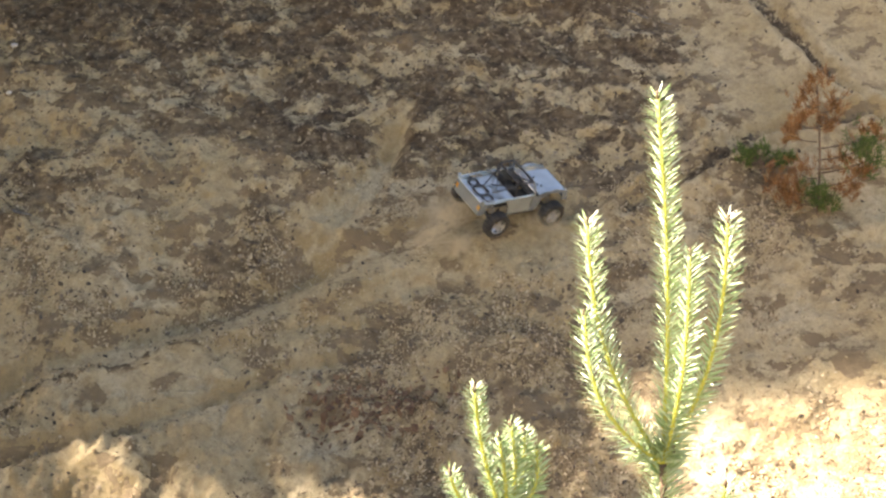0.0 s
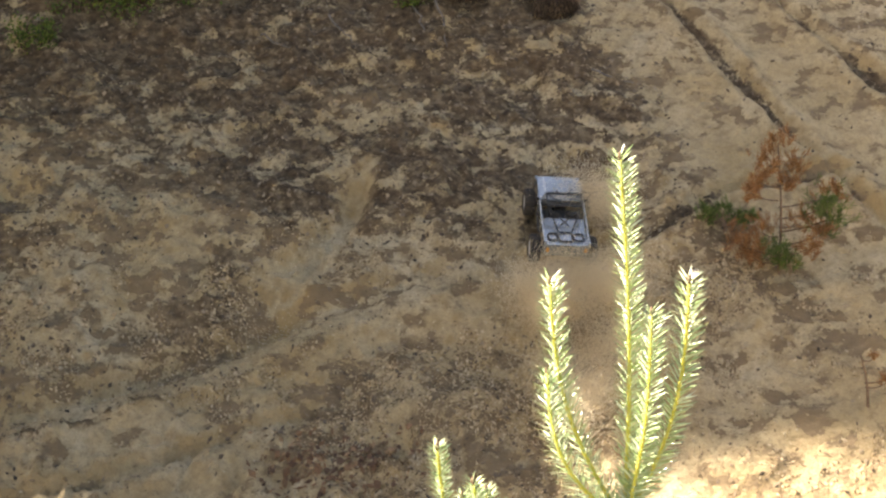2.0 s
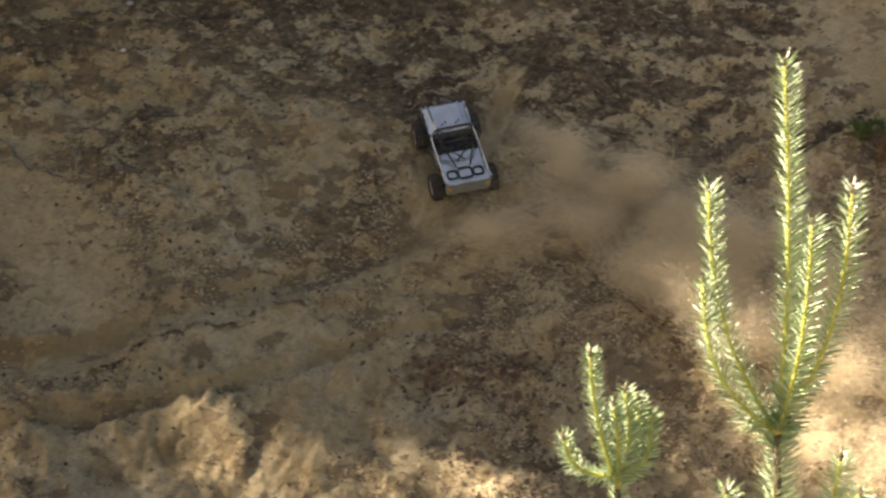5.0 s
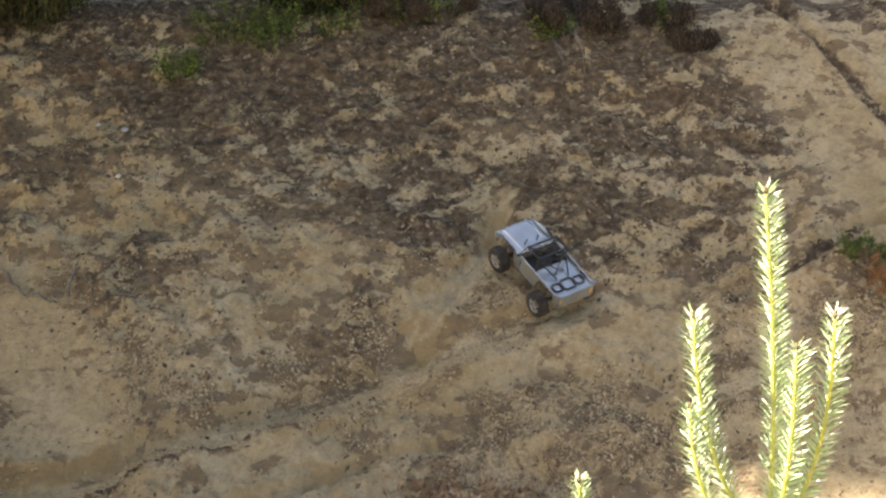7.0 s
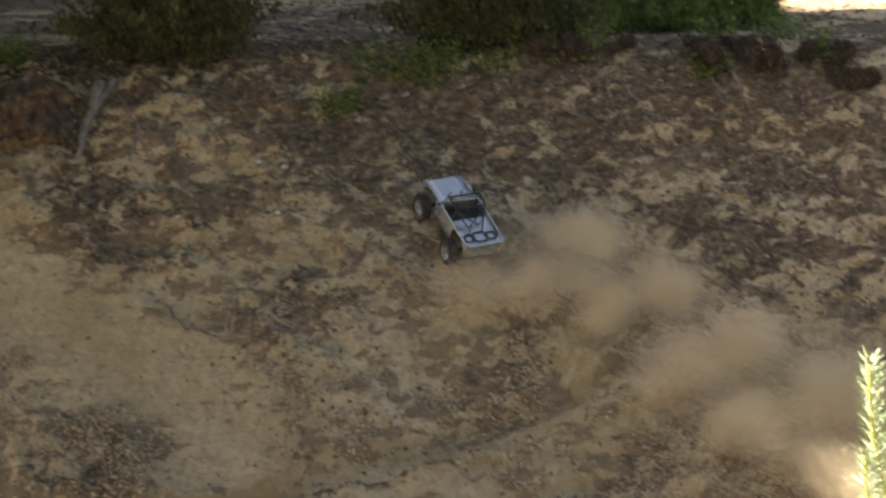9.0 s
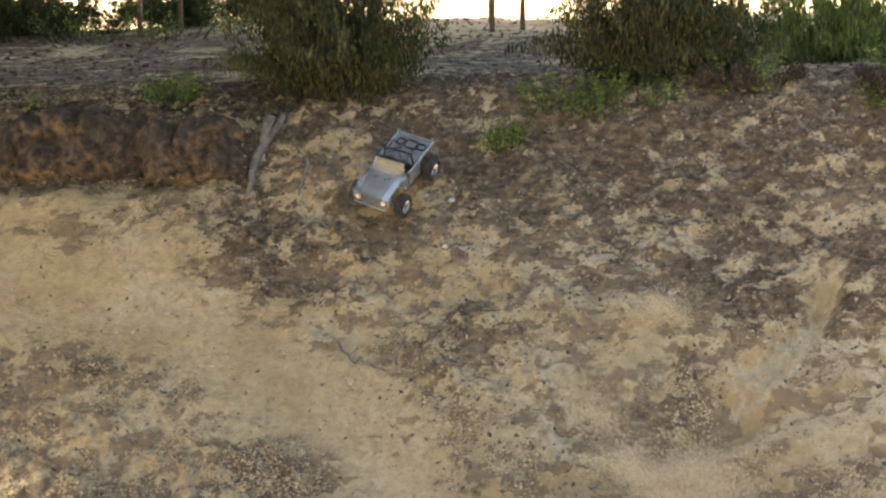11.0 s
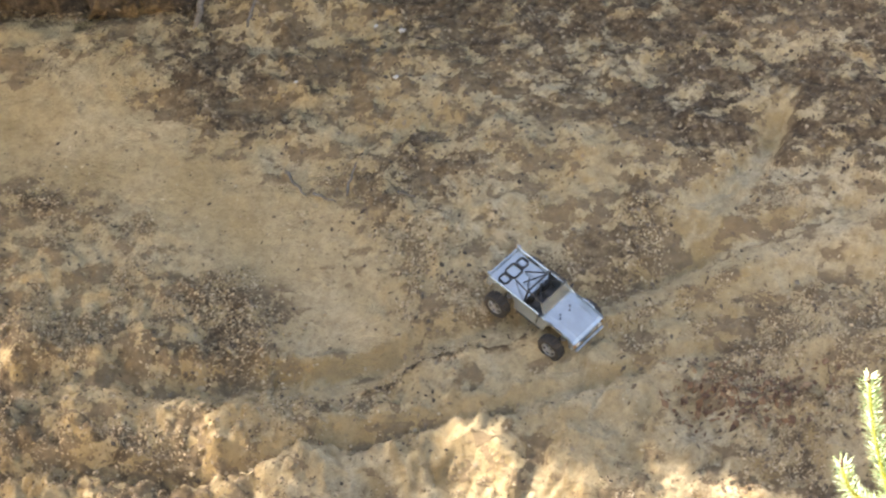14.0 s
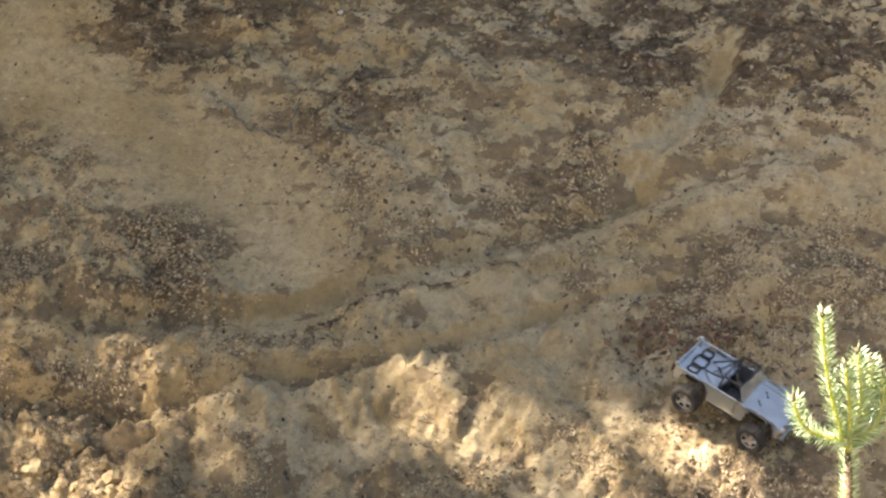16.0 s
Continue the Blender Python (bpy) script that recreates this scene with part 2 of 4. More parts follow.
def by_piece(name, tones, rough=0.8, through=0.0):
    """Loose pieces in one mesh, each with a tone of its own."""
    m, nt, b = material(name, rough)
    g = nt.nodes.new("ShaderNodeNewGeometry")
    nt.links.new(colours(nt, g.outputs["Random Per Island"], tones), b.inputs["Base Color"])
    if through:
        t = nt.nodes.new("ShaderNodeBsdfTranslucent")
        nt.links.new(colours(nt, g.outputs["Random Per Island"], tones), t.inputs[0])
        mix = node(nt, "ShaderNodeMixShader", Fac=through)
        nt.links.new(b.outputs[0], mix.inputs[1])
        nt.links.new(t.outputs[0], mix.inputs[2])
        nt.links.new(mix.outputs[0], nt.nodes["Material Output"].inputs[0])
    return m


def scaled(nt, value, k):
    n = nt.nodes.new("ShaderNodeMath")
    n.operation = "MULTIPLY"
    nt.links.new(value, n.inputs[0])
    n.inputs[1].default_value = k
    return n.outputs[0]


def ground_material():
    m, nt, b = material("sandy_ground", 0.95)
    b.inputs["Specular IOR Level"].default_value = 0.15
    where = nt.nodes.new("ShaderNodeTexCoord").outputs["Object"]
    att = nt.nodes.new("ShaderNodeAttribute")
    att.attribute_name = "litter"
    och = nt.nodes.new("ShaderNodeAttribute")
    och.attribute_name = "subsoil"
    big, mid, fine = noise_node(nt, 2.2, 5, 0.6, where), noise_node(nt, 13, 6, 0.7, where), noise_node(nt, 95, 4, 0.75, where)
    squash = nt.nodes.new("ShaderNodeMapping")
    squash.inputs["Scale"].default_value = (0.72, 1.0, 1.0)
    nt.links.new(where, squash.inputs["Vector"])
    ragged = noise_node(nt, 10, 7, 0.57, squash.outputs[0])
    blotch = noise_node(nt, 5, 4, 0.6, where)
    sand = colours(nt, big, ((0.3, (0.45, 0.345, 0.185)), (0.5, (0.52, 0.415, 0.245)), (0.7, (0.585, 0.49, 0.32))))
    sand = mixed(nt, och.outputs["Fac"], sand, (0.33, 0.225, 0.098))
    sand = mixed(nt, colours(nt, mid, ((0.5, (0, 0, 0)), (0.72, (0.6, 0.6, 0.6)))), sand, (0.31, 0.225, 0.125))
    sand = mixed(nt, colours(nt, fine, ((0.52, (0, 0, 0)), (0.72, (0.5, 0.5, 0.5)))), sand, (0.2, 0.145, 0.085))
    sand = mixed(nt, colours(nt, noise_node(nt, 21, 6, 0.72, where), ((0.45, (0, 0, 0)), (0.7, (0.5, 0.5, 0.5)))), sand, (0.24, 0.178, 0.105))
    
    lump = noise_node(nt, 27, 4, 0.62, squash.outputs[0])
    dead = colours(nt, lump, ((0.34, (0.062, 0.045, 0.029)), (0.46, (0.118, 0.087, 0.055)), (0.56, (0.18, 0.136, 0.085)), (0.68, (0.29, 0.225, 0.143))))
    dead = mixed(nt, colours(nt, fine, ((0.45, (0, 0, 0)), (0.7, (0.5, 0.5, 0.5)))), dead, (0.07, 0.052, 0.038))
    dead = mixed(nt, colours(nt, blotch, ((0.5, (0, 0, 0)), (0.66, (0.4, 0.4, 0.4)))), dead, (0.15, 0.10, 0.055))
    thick = nt.nodes.new("ShaderNodeMapRange")
    thick.inputs["From Min"].default_value, thick.inputs["From Max"].default_value = 0.4, 0.64
    nt.links.new(att.outputs["Fac"], thick.inputs["Value"])
    dead = mixed(nt, thick.outputs[0], mixed(nt, 0.6, dead, (0.33, 0.245, 0.145)), dead)
    # mats of litter: broken patches of two sizes with ragged edges
    warp = nt.nodes.new("ShaderNodeTexNoise")
    warp.inputs["Scale"].default_value, warp.inputs["Detail"].default_value, warp.inputs["Roughness"].default_value = 16, 5, 0.65
    nt.links.new(where, warp.inputs["Vector"])
    bent = nt.nodes.new("ShaderNodeVectorMath")
    bent.operation = "MULTIPLY_ADD"
    bent.inputs[1].default_value = (0.11, 0.11, 0.11)
    nt.links.new(warp.outputs["Color"], bent.inputs[0])
    nt.links.new(squash.outputs[0], bent.inputs[2])
    total = math_sum(nt, att.outputs["Fac"], scaled(nt, ragged, 1.3))
    for scale, share in ((7.5, 0.5), (18.0, 0.6)):
        cell = node(nt, "ShaderNodeTexVoronoi", Scale=scale)
        nt.links.new(bent.outputs[0], cell.inputs["Vector"])
        tone = nt.nodes.new("ShaderNodeSeparateColor")
        nt.links.new(cell.outputs["Color"], tone.inputs[0])
        total = math_sum(nt, total, scaled(nt, tone.outputs[0], share))
    edge = nt.nodes.new("ShaderNodeMapRange")
    edge.interpolation_type = "SMOOTHSTEP"
    edge.inputs["From Min"].default_value, edge.inputs["From Max"].default_value = 1.56, 1.82
    nt.links.new(total, edge.inputs["Value"])
    crumbs = colours(nt, noise_node(nt, 42, 5, 0.7, where), ((0.55, (0, 0, 0)), (0.66, (0.75, 0.75, 0.75))))
    few = math_node(nt, "ADD", math_node(nt, "MULTIPLY", att.outputs["Fac"], 1.0), 0.1)
    thin = math_node(nt, "MULTIPLY", crumbs, few)
    cover = math_node(nt, "ADD", edge.outputs[0], thin)
    nt.links.new(mixed(nt, cover, sand, dead), b.inputs["Base Color"])
    bumped(nt, b, mixed(nt, 0.25, mixed(nt, 0.5, mixed(nt, 0.35, ragged, edge.outputs[0]), lump), fine), 1.0, 0.045)
    return m


def math_sum(nt, a, b):
    n = nt.nodes.new("ShaderNodeMath")
    n.operation = "ADD"
    nt.links.new(a, n.inputs[0])
    nt.links.new(b, n.inputs[1])
    return n.outputs[0]


SAND = ground_material()
SILVER = plain("dusty_silver_paint", (0.42, 0.45, 0.455), (0.55, 0.585, 0.59), 9, 0.17, 0.7, 0.05, 0.0005)
BLACK = plain("black_plastic", (0.012, 0.012, 0.013), (0.03, 0.03, 0.03), 20, 0.45)
RUBBER = plain("dusty_rubber", (0.018, 0.017, 0.016), (0.06, 0.05, 0.04), 25, 0.85, 0, 0.3)
STEEL = plain("dull_chrome", (0.5, 0.5, 0.5), (0.68, 0.68, 0.68), 15, 0.3, 0.9, 0)
DARK = plain("dark_cab_lining", (0.03, 0.03, 0.03), (0.09, 0.085, 0.075), 40, 0.7)
AMBER = plain("amber_plastic", (0.5, 0.2, 0.02), (0.6, 0.28, 0.04), 30, 0.25, 0, 0)
LENS = plain("frosted_lens", (0.7, 0.68, 0.6), (0.82, 0.8, 0.74), 30, 0.2, 0, 0)
DUSTY_PANE = plain("dusty_plastic_pane", (0.40, 0.38, 0.31), (0.54, 0.51, 0.42), 12, 0.2, 0, 0)
clear = DUSTY_PANE.node_tree
haze = node(clear, "ShaderNodeMixShader", Fac=0.68)
clear.links.new(clear.nodes["Principled BSDF"].outputs[0], haze.inputs[1])
clear.links.new(clear.nodes.new("ShaderNodeBsdfTransparent").outputs[0], haze.inputs[2])
clear.links.new(haze.outputs[0], clear.nodes["Material Output"].inputs[0])
BARK = plain("pine_bark", (0.10, 0.065, 0.04), (0.22, 0.15, 0.10), 40, 0.9, 0, 0.6, 0.004)
SHOOT = plain("young_shoot_bark", (0.46, 0.45, 0.06), (0.62, 0.58, 0.12), 60, 0.6)
OLD_WOOD = plain("weathered_wood", (0.10, 0.086, 0.072), (0.23, 0.205, 0.175), 25, 0.9, 0, 0.6, 0.004)
NEEDLE = by_piece("pine_needles", ((0.0, (0.24, 0.36, 0.15)), (0.5, (0.42, 0.54, 0.31)), (1.0, (0.64, 0.72, 0.54))), 0.3, 0.22)
DEAD_NEEDLE = by_piece("dead_needles", ((0.0, (0.21, 0.09, 0.032)), (0.5, (0.35, 0.165, 0.06)), (1.0, (0.45, 0.26, 0.11))), 0.8, 0.3)
TWIG = plain("dark_twig_bark", (0.03, 0.024, 0.016), (0.07, 0.055, 0.035), 40, 0.9, 0, 0)
# darker copy of the needle greens, with shade put into the colour
GREEN_NEEDLE = by_piece("shade_toned_needles", ((0.0, (0.06, 0.10, 0.02)), (0.6, (0.12, 0.18, 0.035)), (1.0, (0.2, 0.26, 0.06))), 0.6, 0.3)
# broom greens darkened: the bushes' shade is partly put into the colour
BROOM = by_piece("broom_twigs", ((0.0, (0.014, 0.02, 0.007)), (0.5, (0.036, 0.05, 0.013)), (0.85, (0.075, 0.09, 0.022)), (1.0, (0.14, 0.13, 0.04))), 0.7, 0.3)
LEAF = by_piece("low_green_leaves", ((0.0, (0.05, 0.095, 0.013)), (0.6, (0.12, 0.195, 0.03)), (1.0, (0.24, 0.29, 0.055))), 0.5, 0.35)
CROWN = by_piece("crown_leaves", ((0.0, (0.03, 0.06, 0.02)), (1.0, (0.08, 0.12, 0.035))), 0.7, 0.25)
DEBRIS = by_piece("dead_leaves_and_chips", ((0.0, (0.06, 0.044, 0.029)), (0.35, (0.14, 0.103, 0.066)), (0.75, (0.25, 0.19, 0.122)), (1.0, (0.36, 0.285, 0.185))), 0.85)
# dark tones put the shade of the edge's hollows into the twigs
SHADE_TWIG = by_piece("shade_dark_twigs", ((0.0, (0.02, 0.015, 0.011)), (0.7, (0.06, 0.042, 0.028)), (1.0, (0.15, 0.115, 0.08))), 0.85)
FLAKE = by_piece("curled_flakes", ((0.0, (0.14, 0.1, 0.056)), (0.4, (0.29, 0.21, 0.118)), (0.7, (0.46, 0.35, 0.21)), (1.0, (0.62, 0.51, 0.335))), 0.85)
CRUMB = by_piece("sand_crumbs", ((0.0, (0.28, 0.20, 0.11)), (0.6, (0.42, 0.33, 0.20)), (1.0, (0.52, 0.44, 0.3))), 0.95)
# paler than the sand: sunlight on the cloud is put into the colour
DUST = by_piece("flying_sand", ((0.0, (0.74, 0.65, 0.47)), (1.0, (0.87, 0.775, 0.59))), 1.0, 0.5)
def soil_material():
    m, nt, b = material("crumbling_soil", 0.95)
    where = nt.nodes.new("ShaderNodeTexCoord").outputs["Object"]
    patch, lump, fine = noise_node(nt, 4.2, 5, 0.62, where), noise_node(nt, 19, 5, 0.65, where), noise_node(nt, 80, 4, 0.7, where)
    soil = colours(nt, lump, ((0.36, (0.03, 0.023, 0.017)), (0.5, (0.075, 0.056, 0.039)), (0.64, (0.16, 0.122, 0.083))))
    ochre = colours(nt, lump, ((0.36, (0.12, 0.075, 0.032)), (0.62, (0.34, 0.235, 0.11))))
    both = mixed(nt, colours(nt, patch, ((0.53, (0, 0, 0)), (0.63, (0.85, 0.85, 0.85)))), soil, ochre)
    both = mixed(nt, colours(nt, fine, ((0.5, (0, 0, 0)), (0.7, (0.55, 0.55, 0.55)))), both, (0.06, 0.045, 0.032))
    nt.links.new(both, b.inputs["Base Color"])
    bumped(nt, b, mixed(nt, 0.4, lump, fine), 1.0, 0.05)
    return m


SOIL = soil_material()
CLOD = plain("damp_sand_clod", (0.24, 0.175, 0.095), (0.46, 0.37, 0.23), 14, 0.95, 0, 0.8, 0.01)
PALE = plain("pale_stone", (0.42, 0.4, 0.35), (0.6, 0.58, 0.53), 30, 0.8, 0, 0.4, 0.003)
RUST = by_piece("dry_fronds", ((0.0, (0.09, 0.05, 0.03)), (0.6, (0.2, 0.11, 0.055)), (1.0, (0.34, 0.22, 0.12))), 0.85)


# ---- building helpers ----
def mesh_object(name, verts, faces, mat, parent=None, smooth=False):
    me = bpy.data.meshes.new(name)
    me.from_pydata([tuple(v) for v in verts], [], [tuple(f) for f in faces])
    me.materials.append(mat)
    if smooth:
        me.shade_smooth()
    ob = new(name, me)
    ob.parent = parent
    return ob


def part(name, bm, mat, parent, label="", smooth=False):
    me = bpy.data.meshes.new(name)
    bm.to_mesh(me)
    bm.free()
    me.materials.append(mat)
    if smooth:
        me.shade_smooth()
    ob = new(name, me)
    ob.parent = parent
    return tagged(ob, label)


def box_bm(x0, x1, y0, y1, z0, z1, bevel=0.003, bm=None):
    bm = bm or bmesh.new()
    made = bmesh.ops.create_cube(bm, size=1.0)["verts"]
    for v in made:
        v.co = Vector((x0 + (v.co.x + 0.5) * (x1 - x0), y0 + (v.co.y + 0.5) * (y1 - y0), z0 + (v.co.z + 0.5) * (z1 - z0)))
    if bevel:
        bmesh.ops.bevel(bm, geom=list({e for v in made for e in v.link_edges}), offset=bevel, segments=2, affect="EDGES")
    return bm


def tube_bm(points, radius, sides=7, bm=None, end=None):
    """A round bar along points, tapering to end."""
    bm = bm or bmesh.new()
    pts = [Vector(p) for p in points]
    rings, n = [], len(pts)
    for k, p in enumerate(pts):
        way = (pts[min(k + 1, n - 1)] - pts[max(k - 1, 0)]).normalized()
        a = way.orthogonal().normalized()
        b = way.cross(a)
        if rings:
            a = (pa - way * pa.dot(way)).normalized()
            b = way.cross(a)
        pa = a
        r = radius if end is None else radius + (end - radius) * k / (n - 1)
        rings.append([bm.verts.new(p + r * (math.cos(t) * a + math.sin(t) * b)) for t in (2 * math.pi * s / sides for s in range(sides))])
    for u, w in zip(rings, rings[1:]):
        for s in range(sides):
            bm.faces.new((u[s], u[(s + 1) % sides], w[(s + 1) % sides], w[s]))
    bm.faces.new(rings[0][::-1])
    bm.faces.new(rings[-1])
    return bm


def loop_bm(points, radius, bm=None):
    pts = list(points)
    return tube_bm(pts + pts[:2], radius, 6, bm)


def slab_bm(outline, y0, y1):
    """A side-view outline of (x, z) given thickness from y0 to y1."""
    bm = bmesh.new()
    a = [bm.verts.new((x, y0, z)) for x, z in outline]
    b = [bm.verts.new((x, y1, z)) for x, z in outline]
    n = len(outline)
    bm.faces.new(a)
    bm.faces.new(b[::-1])
    for k in range(n):
        bm.faces.new((a[k], b[k], b[(k + 1) % n], a[(k + 1) % n]))
    bmesh.ops.recalc_face_normals(bm, faces=bm.faces)
    return bm


def thing(name, m=None, **tags):
    ob = new(name)
    ob.empty_display_size = 0.1
    if m is not None:
        ob.matrix_basis = m
    return tagged(ob, **tags)


# ---- ground ----
def graded(lo, hi, step, far_lo, far_hi, grow=1.25):
    a = list(np.arange(lo, hi + step / 2, step))
    s, low, high = step, [], []
    x = lo
    while x > far_lo:
        s *= grow
        x -= s
        low.append(x)
    s, x = step, hi
    while x < far_hi:
        s *= grow
        x += s
        high.append(x)
    return np.array(low[::-1] + a + high)


def build_ground():
    xs, ys = graded(-5.9, 2.5, 0.0125, -320, 320), graded(6.35, 9.9, 0.0115, -320, 420, 1.12)
    gx, gy = np.meshgrid(xs, ys)
    gz, li = height(gx, gy), litter(gx, gy)
    dy = np.gradient(gz, axis=0) / np.gradient(gy, axis=0)
    sub = (0.6 - 0.1 * (gx < -3.4) * (gy > 9)) * ramp(dy, 1.1, 1.9) * ramp(fbm(gx, gy, 0.35, 3, 2), -0.7, 0.3) * ramp(gy, 6.3, 6.6) * (1 - 0.7 * ramp(gz, 2.36, 2.44))
    sub = sub + 0.32 * bump(to_line(gx, gy, CHUTE)[0], 0.4) * (0.6 + 0.5 * fbm(gx, gy, 0.5, 3, 2))
    sub = sub + 0.3 * ramp(fbm(gx, gy * 1.4, 0.3, 4, 4, 0.65), -0.05, 0.38) * (1 - ramp(gy, 7.3, 7.9)) * ramp(gy, 6.3, 6.6)
    li = li + 0.6 * ramp(dy, 1.3, 2.4) * (gx < -3.4) * ramp(gz, 2.3, 2.42)
    # litter fades far out: the brightness of sunlit ground put into the mask
    li = np.where(gy > 9.6, (0.78 + 0.3 * fbm(gx, gy, 0.5, 3, 4) - 0.7 * ramp(fbm(gx, gy * 1.6, 0.4, 3, 6), 0.28, 0.5)) * (1 - 0.6 * ramp(gy + 0.5 * fbm(gx, gy, 1.5, 2, 6) + 0.8 * gx * (gx > 0) - 1.5 * (1 - ramp(gx, -5.5, -4)), 11.6, 12.8)), li)
    nx, ny = len(xs), len(ys)
    me = bpy.data.meshes.new("ground")
    me.vertices.add(nx * ny)
    me.vertices.foreach_set("co", np.stack([gx, gy, gz], -1).astype(np.float32).ravel())
    k = (np.arange(ny - 1)[:, None] * nx + np.arange(nx - 1)[None, :]).ravel()
    quads = np.stack([k, k + 1, k + 1 + nx, k + nx], -1).astype(np.int32).ravel()
    me.loops.add(len(quads))
    me.loops.foreach_set("vertex_index", quads)
    me.polygons.add(len(quads) // 4)
    me.polygons.foreach_set("loop_start", np.arange(0, len(quads), 4, dtype=np.int32))
    me.update(calc_edges=True)
    for name, field in (("litter", li), ("subsoil", sub)):
        me.attributes.new(name, "FLOAT", "POINT").data.foreach_set("value", np.clip(field, 0, 1).astype(np.float32).ravel())
    me.materials.append(SAND)
    me.shade_smooth()
    return tagged(new("ground", me), "sandy slope with dead leaf litter, ruts and bare sand", "ground", kind="structure")


def build_bank():
    """The broken edge of the plateau: crumbling soil that juts out over the sand."""
    xs = np.arange(-6.1, -3.42, 0.014)
    prof = np.array(((0.10, 2.12), (0.085, 2.2), (0.03, 2.27), (-0.035, 2.31), (-0.055, 2.36), (-0.06, 2.41), (-0.055, 2.46), (-0.045, 2.51), (-0.02, 2.555), (0.03, 2.60), (0.1, 2.625), (0.2, 2.635), (0.32, 2.62)))
    prof = np.array([[np.interp(k, range(13), prof[:, 0]), np.interp(k, range(13), prof[:, 1])] for k in np.arange(0, 12.01, 0.5)])
    verts, faces = [], []
    m = len(prof)
    fade = ramp(xs, -6.1, -5.9) * (1 - ramp(xs, -3.62, -3.44))
    e = bank_edge(xs) + 0.05 * fbm(xs, xs * 0 + 3, 0.22, 3, 7, 0.6)
    rise = -0.03 + 0.11 * fbm(xs, xs * 0 + 8, 0.3, 3, 2, 0.6)
    for i, x in enumerate(xs):
        for j, (dy, z) in enumerate(prof):
            q = Vector((x, dy, z))
            lump = 0.10 * noise.noise(q * 3.1) + 0.07 * noise.noise(q * 8.3) + 0.04 * noise.noise(q * 19) + 0.022 * noise.noise(q * 43)
            chunk = noise.noise(q * 6 + Vector((9, 4, 2)))
            verts.append((x + 0.05 * chunk, e[i] + dy * (0.4 + 0.6 * fade[i]) - lump - 0.05 * max(0, chunk) + 0.12 * (1 - fade[i]), z + 0.04 * noise.noise(q * 11 + Vector((1, 7, 3))) + 0.3 * lump - 0.12 * (1 - fade[i]) + rise[i] * (j / m)))
    for i in range(len(xs) - 1):
        for j in range(m - 1):
            k = i * m + j
            faces.append((k, k + m, k + m + 1, k + 1))
    ob = mesh_object("earth_bank", verts, faces, SOIL, None, True)
    return tagged(ob, "crumbling brown soil bank undercut above bare sand", "bank", kind="structure")


def lumps(name, places, seed, size, mat, label, category):
    """Rounded, uneven clods half sunk in the ground, in one object."""
    r = np.random.RandomState(seed)
    ball = bmesh.new()
    bmesh.ops.create_icosphere(ball, subdivisions=2, radius=1.0)
    unit, tris = [v.co.copy() for v in ball.verts], [[v.index for v in f.verts] for f in ball.faces]
    ball.free()
    verts, faces = [], []
    for x, y in places:
        s = size[0] * (size[1] / size[0]) ** (r.uniform() ** 1.8)
        p, off, turn = at(x, y, -0.1 * s), Vector(r.uniform(0, 50, 3)), Matrix.Rotation(r.uniform(0, 6.28), 3, "Z")
        i = len(verts)
        for u in unit:
            d = 1 + 0.7 * noise.noise(u * 1.1 + off) + 0.55 * noise.noise(u * 2.6 + off) + 0.3 * noise.noise(u * 5.5 + off)
            verts.append(p + turn @ Vector((u.x * d * s * 1.25, u.y * d * s, u.z * d * s * 0.75)))
        faces += [[a + i for a in t] for t in tris]
    return tagged(mesh_object(name, verts, faces, mat, None, False), label, category, kind="stuff")


def at(x, y, dz=0.0):
    return Vector((x, y, float(height(x, y)) + dz))


def scatter(n, x0, x1, y0, y1, weight, seed):
    """Places in a stretch of the plan, more of them where weight is high, with the ground's height and slope."""
    r = np.random.RandomState(seed)
    x, y = r.uniform(x0, x1, n * 4), r.uniform(y0, y1, n * 4)
    keep = r.uniform(0, 1, n * 4) < weight(x, y)
    x, y = x[keep][:n], y[keep][:n]
    e = 0.012
    z = height(x, y)
    return x, y, z, (height(x + e, y) - z) / e, (height(x, y + e) - z) / e, r


def chips(name, n, region, weight, seed, size, mat, label, category, thick=0.25, curl=0.5, lift0=0.0, tilt=0.35, broadest=0.8):
    """Loose flat pieces lying on the ground, in one object."""
    x, y, z, sx, sy, r = scatter(n, *region, weight, seed)
    verts, faces = [], []
    for k in range(len(x)):
        up = Vector((-sx[k], -sy[k], 1)) + Vector(r.normal(0, tilt, 3))
        up.normalize()
        a = up.orthogonal().normalized()
        a.rotate(Matrix.Rotation(r.uniform(0, 6.28), 3, up))
        b = up.cross(a)
        s = size[0] * (size[1] / size[0]) ** r.uniform()
        w = s * r.uniform(0.22, broadest)
        p = Vector((x[k], y[k], z[k] + lift0)) + up * (0.1 * s)
        i = len(verts)
        lift = up * (s * curl * r.uniform(0.1, 0.6))
        verts += [p - a * s, p - b * w + lift * 0.5, p + a * s + lift, p + b * w + lift * 0.4, p + up * (s * thick) + lift * 0.2]
        faces += [(i, i + 1, i + 4), (i + 1, i + 2, i + 4), (i + 2, i + 3, i + 4), (i + 3, i, i + 4), (i, i + 3, i + 2, i + 1)]
    return tagged(mesh_object(name, verts, faces, mat), label, category, kind="stuff")


# ---- toy pickup ----
def arch(cx, r, z0, n=9):
    return [(cx + r * math.cos(t), z0 + r * math.sin(t)) for t in (math.pi * k / (n - 1) for k in range(n))]


def wheel_parts(wheel):
    bm = bmesh.new()
    # tyre: a rounded ring with deep lugs
    prof = [(0.034, -0.02), (0.048, -0.025), (0.055, -0.021), (0.057, -0.008), (0.057, 0.008), (0.055, 0.021), (0.048, 0.025), (0.034, 0.02)]
    n = 40
